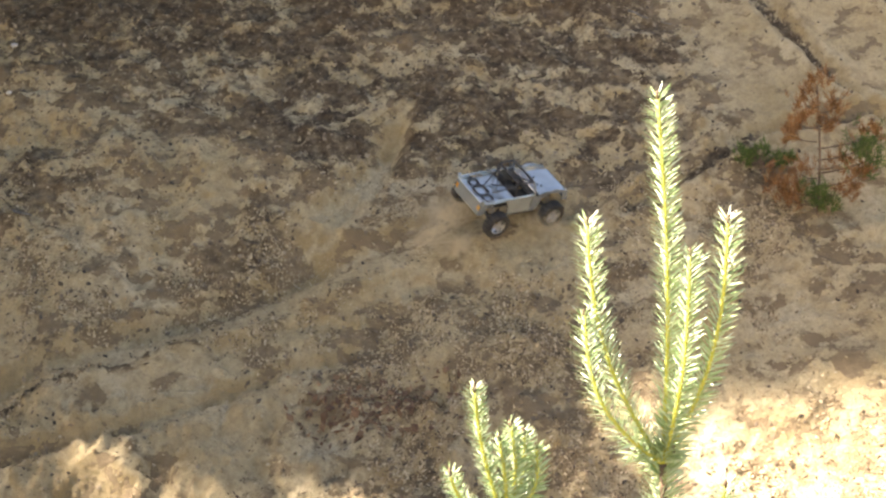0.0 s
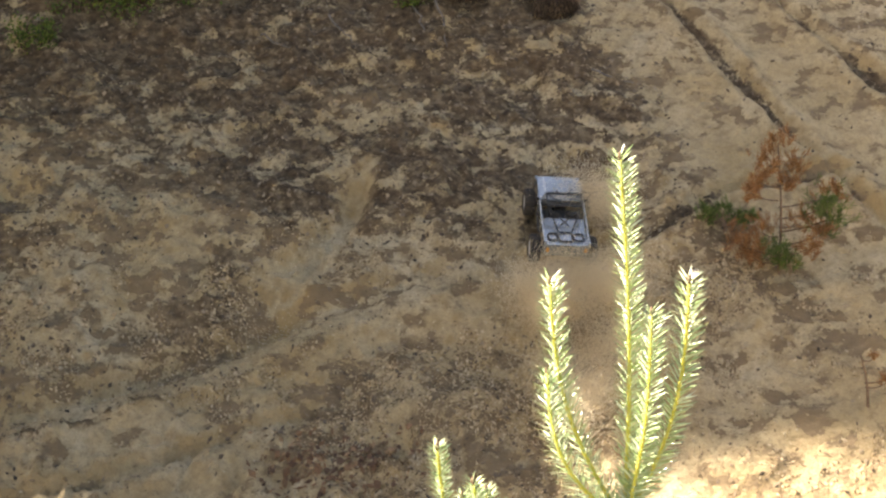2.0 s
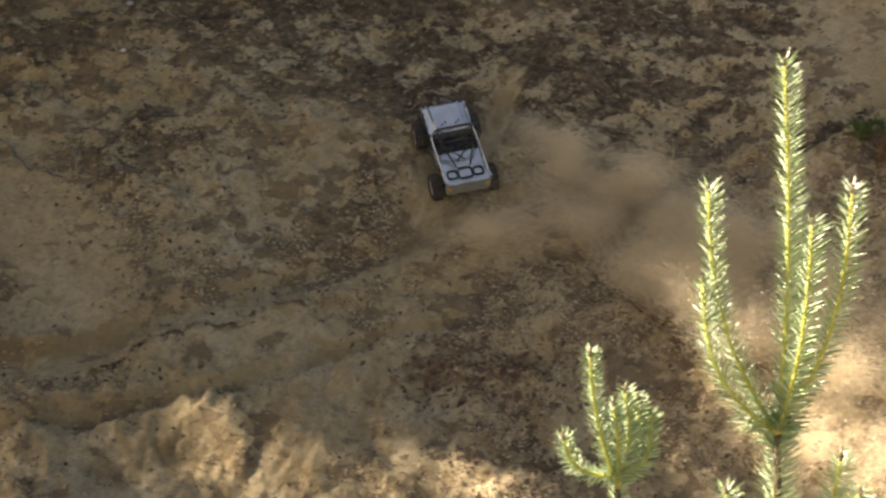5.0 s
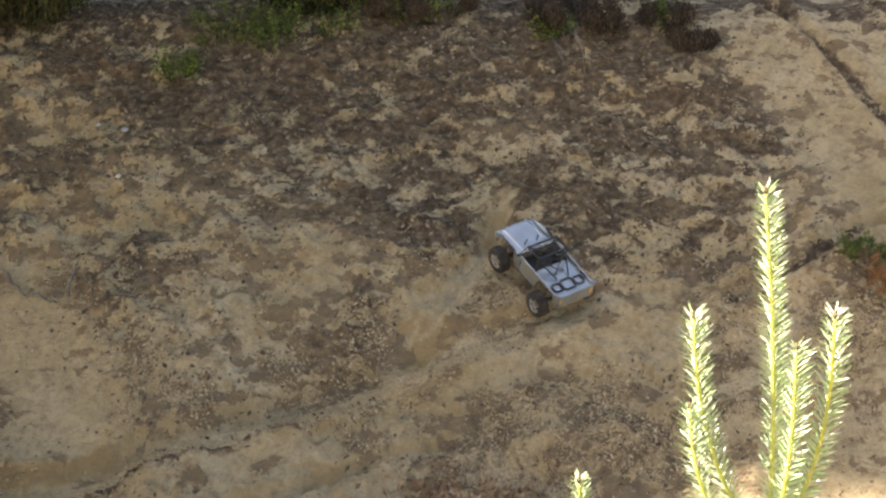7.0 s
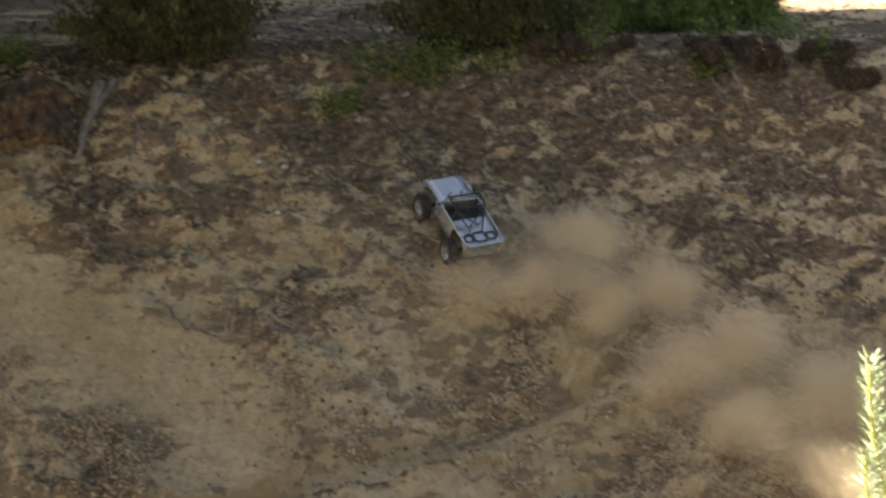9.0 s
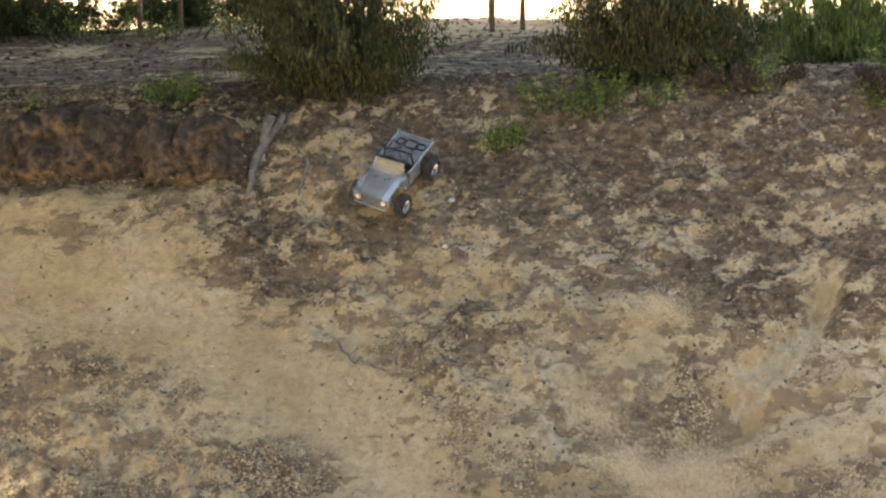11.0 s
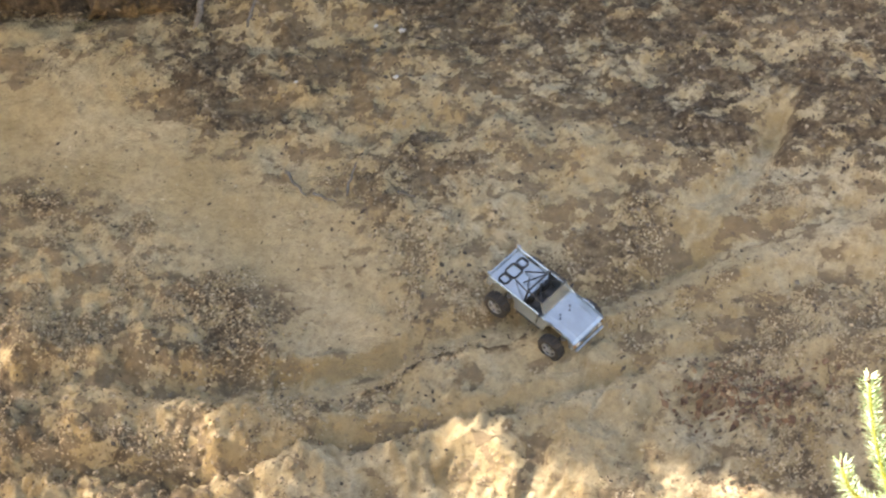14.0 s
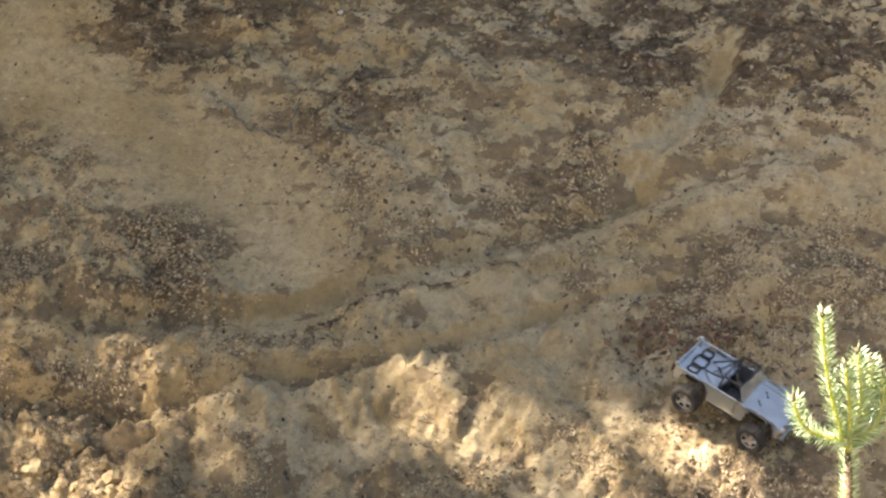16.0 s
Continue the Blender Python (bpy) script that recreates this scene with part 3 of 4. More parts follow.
    rings = []
    for k in range(n):
        t = 2 * math.pi * k / n
        lug = 0.0 if k % 2 else 0.0045
        rings.append([bm.verts.new(((r + (lug if r > 0.05 else 0)) * math.cos(t), y, (r + (lug if r > 0.05 else 0)) * math.sin(t))) for r, y in prof])
    for k in range(n):
        u, w = rings[k], rings[(k + 1) % n]
        for s in range(len(prof)):
            q = (s + 1) % len(prof)
            bm.faces.new((u[s], w[s], w[q], u[q]))
    bmesh.ops.recalc_face_normals(bm, faces=bm.faces)
    part("tyre", bm, RUBBER, wheel, "knobbly black rubber tyre")
    bm = bmesh.new()
    for y in (-0.017, 0.017):
        m = Matrix.Translation((0, y, 0)) @ Matrix.Rotation(math.pi / 2, 4, "X")
        bmesh.ops.create_cone(bm, cap_ends=True, segments=20, radius1=0.013, radius2=0.013, depth=0.008, matrix=m)
        for k in range(5):
            t = 2 * math.pi * k / 5
            tube_bm([(0.008 * math.cos(t), y, 0.008 * math.sin(t)), (0.035 * math.cos(t), y * 0.9, 0.035 * math.sin(t))], 0.0055, 5, bm)
        loop_bm([(0.034 * math.cos(2 * math.pi * k / 20), y, 0.034 * math.sin(2 * math.pi * k / 20)) for k in range(20)], 0.003, bm)
    part("rim", bm, STEEL, wheel, "five-spoke chrome rim")


def build_pickup():
    car = thing("toy_pickup", label="silver radio-controlled toy pickup with open cab and big black tyres", category="toy car")
    wr = 0.075
    for s in (1, -1):
        y0, y1 = s * 0.093, s * 0.099
        outline = [(-0.238, 0.105)] + [(-0.15 - wr, 0.105)] + arch(-0.15, 0.066, 0.105)[::-1] + [(-0.084, 0.082), (0.078, 0.082)] + arch(0.15, 0.066, 0.105)[::-1] + [(0.236, 0.105), (0.236, 0.146), (0.07, 0.158), (0.06, 0.166), (-0.238, 0.166)]
        part("side_panel", slab_bm(outline, y0, y1), SILVER, car)
        part("rocker_step", box_bm(-0.07, 0.065, min(s * 0.094, s * 0.103), max(s * 0.094, s * 0.103), 0.076, 0.083, 0.002), BLACK, car)
        bm = tube_bm([(-0.236, s * 0.098, 0.167), (0.055, s * 0.098, 0.167)], 0.0035, 6)
        part("side_rail", bm, SILVER, car)
        part("corner_post", box_bm(-0.2445, -0.2255, s * 0.096 - 0.006, s * 0.096 + 0.006, 0.1675, 0.186, 0.003), SILVER, car)
        lamp = bmesh.new()
        bmesh.ops.create_cone(lamp, cap_ends=True, segments=16, radius1=0.011, radius2=0.0125, depth=0.008, matrix=pose(0.2405, s * 0.068, 0.126, 0, 90, 0))
        part("headlight", lamp, LENS, car, "round pale headlight")
        part("indicator", box_bm(0.237, 0.241, s * 0.088 - 0.005, s * 0.088 + 0.005, 0.12, 0.13, 0.001), AMBER, car, "small amber indicator")
        part("tail_light", box_bm(-0.2425, -0.238, s * 0.083 - 0.007, s * 0.083 + 0.007, 0.125, 0.15, 0.001), AMBER, car, "small amber tail light")
        part("door_mirror", box_bm(0.045, 0.053, min(s * 0.099, s * 0.116), max(s * 0.099, s * 0.116), 0.165, 0.18, 0.002), BLACK, car)
        hinge = box_bm(0.035, 0.041, min(s * 0.098, s * 0.102), max(s * 0.098, s * 0.102), 0.1, 0.15, 0.001)
        part("door_seam", hinge, DARK, car)
    # bed deck, tailgate and cab floor
    part("bed_deck", box_bm(-0.234, -0.052, -0.0925, 0.0925, 0.147, 0.153, 0.0015), SILVER, car)
    part("tailgate", box_bm(-0.242, -0.2345, -0.092, 0.092, 0.1, 0.168, 0.002), SILVER, car)
    part("cab_floor", box_bm(-0.051, 0.058, -0.092, 0.092, 0.098, 0.104, 0.001), DARK, car, "dark dusty cab floor")
    part("cab_back", box_bm(-0.0515, -0.0455, -0.091, 0.091, 0.105, 0.152, 0.001), DARK, car)
    # bonnet with raised middle and vents
    bm = bmesh.new()
    rows = ((0.062, 0.1585), (0.12, 0.1565), (0.19, 0.1525), (0.225, 0.1485), (0.238, 0.142))
    across = ((-0.0925, -0.003), (-0.07, 0.0), (-0.062, 0.003), (0.062, 0.003), (0.07, 0.0), (0.0925, -0.003))
    top = [[bm.verts.new((x, y, z + dz)) for y, dz in across] for x, z in rows]
    low = [[bm.verts.new((x, y, z + dz - 0.004)) for y, dz in across] for x, z in rows]
    for g, flip in ((top, 1), (low, -1)):
        for a, b in zip(g, g[1:]):
            for k in range(5):
                bm.faces.new((a[k], b[k], b[k + 1], a[k + 1])[::flip])
    for a, b, c, d in [(top[0][k], low[0][k], low[0][k + 1], top[0][k + 1]) for k in range(5)] + [(top[-1][k], top[-1][k + 1], low[-1][k + 1], low[-1][k]) for k in range(5)]:
        bm.faces.new((a, b, c, d))
    for k in (0, 5):
        for a, b in zip(range(4), range(1, 5)):
            bm.faces.new((top[a][k], top[b][k], low[b][k], low[a][k]))
    bmesh.ops.recalc_face_normals(bm, faces=bm.faces)
    part("bonnet", bm, SILVER, car, "silver bonnet reflecting the sky")
    for x, y in ((0.105, 0.032), (0.105, -0.032), (0.118, 0.014), (0.118, -0.046)):
        bm = bmesh.new()
        bmesh.ops.create_cone(bm, cap_ends=True, segments=10, radius1=0.0045, radius2=0.0035, depth=0.008, matrix=pose(x, y, 0.1615))
        part("body_post", bm, BLACK, car, "small black body post")
    part("grille", box_bm(0.232, 0.2385, -0.056, 0.056, 0.108, 0.142, 0.002), DARK, car, "dark slatted grille")
    for k in range(4):
        z = 0.113 + k * 0.0075
        part("grille_bar", box_bm(0.238, 0.2405, -0.052, 0.052, z, z + 0.003, 0.0008), SILVER, car)
    part("front_panel", box_bm(0.2325, 0.2375, -0.092, 0.092, 0.1, 0.108, 0.002), SILVER, car)
    part("bumper", box_bm(0.2415, 0.254, -0.09, 0.09, 0.09, 0.104, 0.004), SILVER, car, "silver front bumper")
    # windscreen: frame and dusty pane
    lo, hi = Vector((0.062, 0, 0.16)), Vector((0.034, 0, 0.219))
    bm = loop_bm([(lo.x, -0.088, lo.z), (lo.x, 0.088, lo.z), (hi.x, 0.08, hi.z), (hi.x, -0.08, hi.z)], 0.0042)
    screen = part("windscreen", bm, SILVER, car, "raked windscreen in a silver frame")
    bm = bmesh.new()
    for d in (0.0, 0.0015):
        bm.faces.new([bm.verts.new((p[0] + d, p[1], p[2])) for p in ((lo.x - 0.001, -0.085, lo.z), (lo.x - 0.001, 0.085, lo.z), (hi.x - 0.001, 0.077, hi.z), (hi.x - 0.001, -0.077, hi.z))])
    part("pane", bm, DUSTY_PANE, screen, "pane clouded by sand")
    # roll cage and bed hoops
    cage = bmesh.new()
    top_f, top_r = 0.034, -0.046
    for s in (1, -1):
        tube_bm([(top_f, s * 0.078, 0.222), (top_r + 0.006, s * 0.074, 0.224), (top_r, s * 0.074, 0.216), (top_r - 0.006, s * 0.08, 0.15)], 0.0042, 7, cage)
        tube_bm([(top_r, s * 0.07, 0.205), (-0.14, s * 0.03, 0.158)], 0.0036, 6, cage)
        tube_bm([(top_r, s * 0.07, 0.205), (-0.11, s * -0.02, 0.16)], 0.003, 6, cage)
    tube_bm([(top_f, -0.078, 0.222), (top_f, 0.078, 0.222)], 0.0042, 7, cage)
    tube_bm([(top_r, -0.074, 0.222), (top_r, 0.074, 0.222)], 0.0042, 7, cage)
    tube_bm([(top_f, -0.078, 0.222), (top_r, 0.0, 0.222), (top_f, 0.078, 0.222)], 0.0032, 6, cage)
    part("roll_cage", cage, BLACK, car, "black tubular roll cage")
    for y, w in ((-0.057, 0.021), (0.0, 0.03), (0.057, 0.021)):
        a, b = -0.2, -0.158
        if y == 0:
            a, b = -0.206, -0.15
        c = 0.008
        pts = [(a + c, y - w), (b - c, y - w), (b, y - w + c), (b, y + w - c), (b - c, y + w), (a + c, y + w), (a, y + w - c), (a, y - w + c)]
        part("bed_hoop", loop_bm([(px, py, 0.1585) for px, py in pts], 0.0042), BLACK, car, "black rounded frame on the bed")
    for s in (1, -1):
        part("seat", box_bm(-0.035, 0.005, s * 0.04 - 0.024, s * 0.04 + 0.024, 0.1045, 0.122, 0.006), DARK, car)
        part("seat_back", box_bm(-0.043, -0.03, s * 0.04 - 0.024, s * 0.04 + 0.024, 0.1235, 0.175, 0.005), BLACK, car)
    ring = loop_bm([(0.03 - 0.004 * math.sin(t), 0.04 + 0.016 * math.cos(t), 0.152 + 0.014 * math.sin(t)) for t in (2 * math.pi * k / 14 for k in range(14))], 0.002)
    part("steering_wheel", ring, BLACK, car)
    part("dashboard", box_bm(0.04, 0.06, -0.088, 0.088, 0.135, 0.156, 0.003), DARK, car)
    # underneath
    part("chassis", box_bm(-0.21, 0.21, -0.035, 0.035, 0.068, 0.09, 0.004), BLACK, car)
    for x in (-0.15, 0.15):
        ax = bmesh.new()
        tube_bm([(x, -0.11, 0.06), (x, 0.11, 0.06)], 0.009, 8, ax)
        bmesh.ops.create_uvsphere(ax, u_segments=10, v_segments=8, radius=0.022, matrix=Matrix.Translation((x, 0.01, 0.06)))
        part("axle", ax, BLACK, car)
        for s in (1, -1):
            sp = bmesh.new()
            coil = [(x + 0.012 + 0.01 * math.cos(t), s * 0.06 + 0.01 * math.sin(t), 0.062 + 0.0042 * t / 6.28 * 2.2) for t in (0.7 * k for k in range(40))]
            tube_bm(coil, 0.0017, 5, sp)
            part("coil_spring", sp, STEEL, car)
    wheels = []
    for x in (-0.15, 0.15):
        for s in (1, -1):
            w = new("wheel", None)
            w.empty_display_size = 0.05
            w.parent = car
            if not wheels:
                wheel_parts(w)
            else:
                for o in wheels[0].children:
                    c = o.copy()
                    scene.collection.objects.link(c)
                    c.parent = w
            w.location = (x, s * 0.124, 0.06)
            wheels.append(w)
    return car, wheels


# ---- plants ----
def needles(points, count, length, width, spread, r, start=0.0, back=0.0):
    """Needles all round a shoot, leaning towards its tip."""
    pts = [Vector(p) for p in points]
    verts, faces = [], []
    n = len(pts) - 1
    for k in range(count):
        u = start + (1 - start) * (k + r.uniform(0, 1)) / count
        i = min(int(u * n), n - 1)
        p = pts[i].lerp(pts[i + 1], u * n - i)
        way = (pts[i + 1] - pts[i]).normalized()
        a = way.orthogonal().normalized()
        a.rotate(Matrix.Rotation(k * 2.4 + r.uniform(-0.3, 0.3), 3, way))
        lean = spread * r.uniform(0.88, 1.12) * (0.92 if u > 0.98 else 1)
        d = (way * math.cos(lean) + a * math.sin(lean)).normalized()
        ln = length * r.uniform(0.85, 1.05) * (0.8 if u > 0.95 else 1)
        s = d.orthogonal().normalized() * width
        q = d.cross(s)
        i0 = len(verts)
        verts += [p + s, p - s * 0.5 + q * 0.87, p - s * 0.5 - q * 0.87, p + d * ln * 0.55 + s * 1.1 + way * 0.002, p + d * ln * 0.55 - s * 0.55 + q, p + d * ln * 0.55 - s * 0.55 - q, p + d * ln + way * (0.05 * ln)]
        faces += [(i0, i0 + 1, i0 + 4, i0 + 3), (i0 + 1, i0 + 2, i0 + 5, i0 + 4), (i0 + 2, i0, i0 + 3, i0 + 5), (i0 + 3, i0 + 4, i0 + 6), (i0 + 4, i0 + 5, i0 + 6), (i0 + 5, i0 + 3, i0 + 6)]
    return verts, faces


def curve(a, b, sag, n=9):
    a, b = Vector(a), Vector(b)
    return [a.lerp(b, k / n) + Vector(sag) * (math.sin(math.pi * k / n)) for k in range(n + 1)]


def build_pine(name, foot, shoots, trunk_top, seed, label, length=0.04):
    """A young pine: trunk to the whorl, then shoots thick with needles."""
    r = np.random.RandomState(seed)
    tree = thing(name, label=label, category="young pine", group="young pines on the near bank")
    part("trunk", tube_bm(curve(foot, trunk_top, (0.01, 0.01, 0)), 0.011, 8, end=0.006), BARK, tree, smooth=True)
    for base, tip, sag, per, *own in shoots:
        pts = curve(base, tip, sag)
        size = (Vector(tip) - Vector(base)).length
        shoot = part("shoot", tube_bm(pts, 0.0039, 7, end=0.0026), SHOOT, tree, smooth=True)
        v, f = needles(pts, int(size * per * 1.45), own[0] if own else length, 0.0009, 1.0, r)
        mesh_object("needles", v, f, NEEDLE, shoot)
        bud = bmesh.new()
        bmesh.ops.create_uvsphere(bud, u_segments=8, v_segments=6, radius=0.0045, matrix=Matrix.Translation(tip) @ Matrix.Diagonal((0.8, 0.8, 1.9, 1)))
        part("bud", bud, BARK, shoot, "brown resinous bud")
    return tree


def build_bush(name, base, width, tall, count, seed, label, mat, leaf=0.03, group=""):
    """An upright bush of many thin twigs with small leaves."""
    r = np.random.RandomState(seed)
    bush = thing(name, Matrix.Translation(base), label=label, category="bush", group=group)
    tw = bmesh.new()
    verts, faces = [], []
    lobes = [(r.uniform(0, 6.28), 0.42 * width * math.sqrt(r.uniform(0, 1)), r.uniform(0.55, 1.0)) for k in range(max(4, int(width * 13)))]
    for k in range(count):
        a, d, big = lobes[k % len(lobes)]
        cx, cy = math.cos(a) * d, math.sin(a) * d * 0.8
        h = tall * big * r.uniform(0.12, 1.0) * (1 - 0.35 * (d / (width * 0.5)) ** 2)
        foot = Vector((cx * 0.8 + r.normal(0, 0.05 * width), cy * 0.8 + r.normal(0, 0.05 * width), -0.02))
        fan = 0.17 * min(1.0, tall)
        tip = Vector((cx * 1.3 + r.normal(0, fan), cy * 1.3 + r.normal(0, fan), h))
        pts = curve(foot, tip, (math.cos(a) * 0.08 * d, math.sin(a) * 0.08 * d, 0.05), 4)
        tube_bm(pts, 0.0035, 3, tw, 0.0012)
        for q in range(95):
            u = r.uniform(0.02, 1.0)
            u = u ** 0.7
            p = pts[min(int(u * 4), 3)].lerp(pts[min(int(u * 4), 3) + 1], u * 4 - min(int(u * 4), 3)) + Vector(r.normal(0, 0.012 + 0.035 * min(1.0, tall) * (1.1 - u), 3))
            up = Vector((r.normal(0, 0.25), r.normal(0, 0.25), 1)).normalized()
            s = up.orthogonal().normalized()
            s.rotate(Matrix.Rotation(r.uniform(0, 6.28), 3, up))
            ln, w = leaf * r.uniform(0.7, 1.5), leaf * r.uniform(0.14, 0.24)
            i = len(verts)
            bend = up.cross(s) * (0.2 * ln)
            verts += [p, p + up * ln * 0.5 + s * w + bend, p + up * ln + bend * 0.5, p + up * ln * 0.5 - s * w + bend]
            faces += [(i, i + 1, i + 2), (i, i + 2, i + 3)]
    tagged(part("framework", tw, TWIG, bush), kind="stuff")
    mesh_object("foliage", verts, faces, mat, bush)
    return bush


def build_clump(name, base, width, tall, count, seed, label, mat, leaf=0.02, group="", flat=0.7):
    """A low clump of small leaves on short stems."""
    r = np.random.RandomState(seed)
    ob = thing(name, Matrix.Translation(base), label=label, category="low plant", group=group)
    stems = bmesh.new()
    verts, faces = [], []
    for k in range(max(count // 14, 5)):
        a, d = r.uniform(0, 6.28), width * 0.5 * math.sqrt(r.uniform(0, 1))
        foot = Vector((math.cos(a) * d * 0.6, math.sin(a) * d * 0.6 * flat, 0))
        g = float(height(base[0] + foot.x, base[1] + foot.y)) - base[2]
        foot.z = g - 0.01
        tip = Vector((math.cos(a) * d, math.sin(a) * d * flat, g + tall * r.uniform(0.5, 1)))
        tube_bm([foot, foot.lerp(tip, 0.5) + Vector((0, 0, 0.01)), tip], 0.0025, 4, stems, 0.001)
        for q in range(14):
            p = foot.lerp(tip, r.uniform(0.25, 1.05)) + Vector(r.normal(0, 0.022, 3))
            up = Vector((r.normal(0, 0.8), r.normal(0, 0.8), 0.7)).normalized()
            s = up.orthogonal().normalized()
            s.rotate(Matrix.Rotation(r.uniform(0, 6.28), 3, up))
            t = up.cross(s)
            ln, w = leaf * r.uniform(0.6, 1.3), leaf * r.uniform(0.3, 0.5)
            i = len(verts)
            verts += [p, p + s * ln * 0.5 + t * w + up * 0.2 * ln, p + s * ln, p + s * ln * 0.5 - t * w + up * 0.2 * ln]
            faces += [(i, i + 1, i + 2), (i, i + 2, i + 3)]
    tagged(part("base", stems, TWIG, ob), kind="stuff")
    mesh_object("leaves", verts, faces, mat, ob)
    return ob


def build_seedling(name, base, tall, tufts, seed, label, lean=(0.02, 0.0)):
    """A spindly young pine: thin stem, side twigs, tufts of needles of the given materials."""
    r = np.random.RandomState(seed)
    ob = thing(name, Matrix.Translation(base), label=label, category="young pine", group="young pines on the slope")
    stem = curve((0, 0, -0.03), (lean[0], lean[1], tall), (0.012, 0, 0), 6)
    part("stem", tube_bm(stem, 0.0075, 6, end=0.003), BARK, ob)
    for z, x, y, mat, size in tufts:
        foot = Vector((lean[0] * z / tall, lean[1] * z / tall, z))
        tip = Vector((x, y, z + 0.25 * abs(x)))
        if (tip - foot).length < 0.02:
            tip = foot + Vector((0, 0, 0.04))
        twig = part("twig", tube_bm(curve(foot, tip, (0, 0, -0.01), 4), 0.004, 5, end=0.0018), BARK, ob)
        v, f = [], []
        for k in range(int(22 * size / 0.05)):
            p = tip + Vector(r.normal(0, 0.42 * size, 3))
            q = p + Vector((r.normal(0, 0.5), r.normal(0, 0.5), 0.6)).normalized() * size * 0.6
            vv, ff = needles([p, q], 9, 0.032, 0.0013, 0.6, r)
            f += [tuple(i + len(v) for i in t) for t in ff]
            v += vv
        mesh_object("needles", v, f, mat, twig)
    return ob


def build_tree(name, x, y, tall, crowns, seed, label, thick=0.17):
    """A tall tree: tapered trunk, limbs, and a crown of many leaf sprays with gaps."""
    r = np.random.RandomState(seed)
    base = at(x, y, -0.1)
    tree = thing(name, Matrix.Translation(base), label=label, category="tree", group="trees beside the pit")
    part("trunk", tube_bm(curve((0, 0, 0), (crowns[0][0] * 0.3, crowns[0][1] * 0.3, tall), (0.15 * thick / 0.17, 0.1 * thick / 0.17, 0), 8), thick, 10, end=thick * 0.3), BARK, tree, smooth=True)
    limbs = bmesh.new()
    verts, faces = [], []
    for cx, cy, cz, rad, n in crowns:
        tube_bm(curve((cx * 0.15, cy * 0.15, cz * 0.75), (cx, cy, cz), (0, 0, 0.2), 5), thick * 0.35, 6, limbs, thick * 0.1)
        for k in range(n):
            d = Vector(r.normal(0, 1, 3)).normalized() * rad * r.uniform(0.2, 1) ** 0.6
            p = Vector((cx, cy, cz)) + Vector((d.x, d.y, d.z * 0.5))
            for q in range(5):
                c = p + Vector(r.normal(0, 0.10, 3))
                up = Vector((r.normal(0, 0.7), r.normal(0, 0.7), 1)).normalized()
                s = up.orthogonal().normalized()
                s.rotate(Matrix.Rotation(r.uniform(0, 6.28), 3, up))
                t = up.cross(s)
                ln = r.uniform(0.1, 0.2)
                i = len(verts)
                verts += [c - s * ln, c + t * ln * 0.45, c + s * ln, c - t * ln * 0.45]
                faces += [(i, i + 1, i + 2, i + 3)]
    part("branchwork", limbs, BARK, tree)
    mesh_object("crown", verts, faces, CROWN, tree)
    return tree


def build_stick(name, a, b, radius, seed, label, category="dead stick", mat=None):
    r = np.random.RandomState(seed)
    a, b = Vector(a), Vector(b)
    n = 6
    pts = [a.lerp(b, k / n) + Vector(r.normal(0, 0.06, 3)) * (b - a).length * (0.5 if 0 < k < n else 0) for k in range(n + 1)]
    ob = part(name, tube_bm(pts, radius, 7, end=radius * 0.45), mat or OLD_WOOD, None, smooth=True)
    return tagged(ob, label, category, group="dead wood on the slope")


# ---- the place ----
ground = build_ground()
build_bank()
car, wheels = build_pickup()

def pine_at(x, z):
    return Vector((x, 2.93 + 0.08 * math.sin(9 * x), z))


whorl = pine_at(0.258, 2.43)
build_pine("young_pine", at(0.27, 2.93, -0.05), [
    (whorl, pine_at(0.243, 3.044), (0.012, 0, 0), 620),
    (whorl, pine_at(0.133, 2.838), (-0.03, 0.01, -0.02), 620),
    (whorl, pine_at(0.129, 2.685), (-0.035, -0.02, -0.02), 620),
    (whorl, pine_at(0.295, 2.796), (0.01, -0.02, -0.01), 620),
    (whorl, pine_at(0.35, 2.86), (0.03, 0.01, -0.02), 620),
    (whorl - Vector((0, 0, 0.42)), whorl - Vector((0, 0, 0.012)), (0, 0, 0), 900, 0.058),
    (whorl - Vector((0, 0, 0.03)), pine_at(0.275, 2.46), (0.0, 0.02, 0), 900, 0.05),
    (whorl - Vector((0, 0, 0.03)), pine_at(0.215, 2.45), (0.0, 0.02, 0), 900, 0.05),
    (whorl - Vector((0, 0, 0.24)), pine_at(0.355, 2.42), (0.03, 0.02, -0.02), 700),
    (whorl - Vector((0, 0, 0.26)), pine_at(0.385, 2.37), (0.03, 0.02, -0.03), 700),
    (whorl - Vector((0, 0, 0.22)), pine_at(0.18, 2.32), (-0.02, 0.02, -0.02), 700),
], whorl, 3, "young pine with upright bright green sunlit shoots")
low = pine_at(0.0, 2.35)
build_pine("young_pine", at(0.02, 2.85, -0.05), [
    (low, pine_at(-0.048, 2.595), (-0.01, 0, 0), 900),
    (low, pine_at(0.008, 2.52), (0.012, 0, 0), 900),
    (low + Vector((0, 0, 0.02)), pine_at(-0.088, 2.462), (-0.02, 0, -0.02), 900),
    (low + Vector((0, 0, 0.02)), pine_at(0.05, 2.47), (0.02, 0, -0.02), 900),
    (low, pine_at(0.03, 2.5), (0.012, 0.01, 0), 900),
    (low + Vector((0, 0, 0.02)), pine_at(-0.01, 2.5), (0.004, -0.01, 0), 900),
    (low - Vector((0, 0, 0.15)), low, (0, 0, 0), 1000),
], low, 5, "small young pine with sunlit green needles", 0.028)

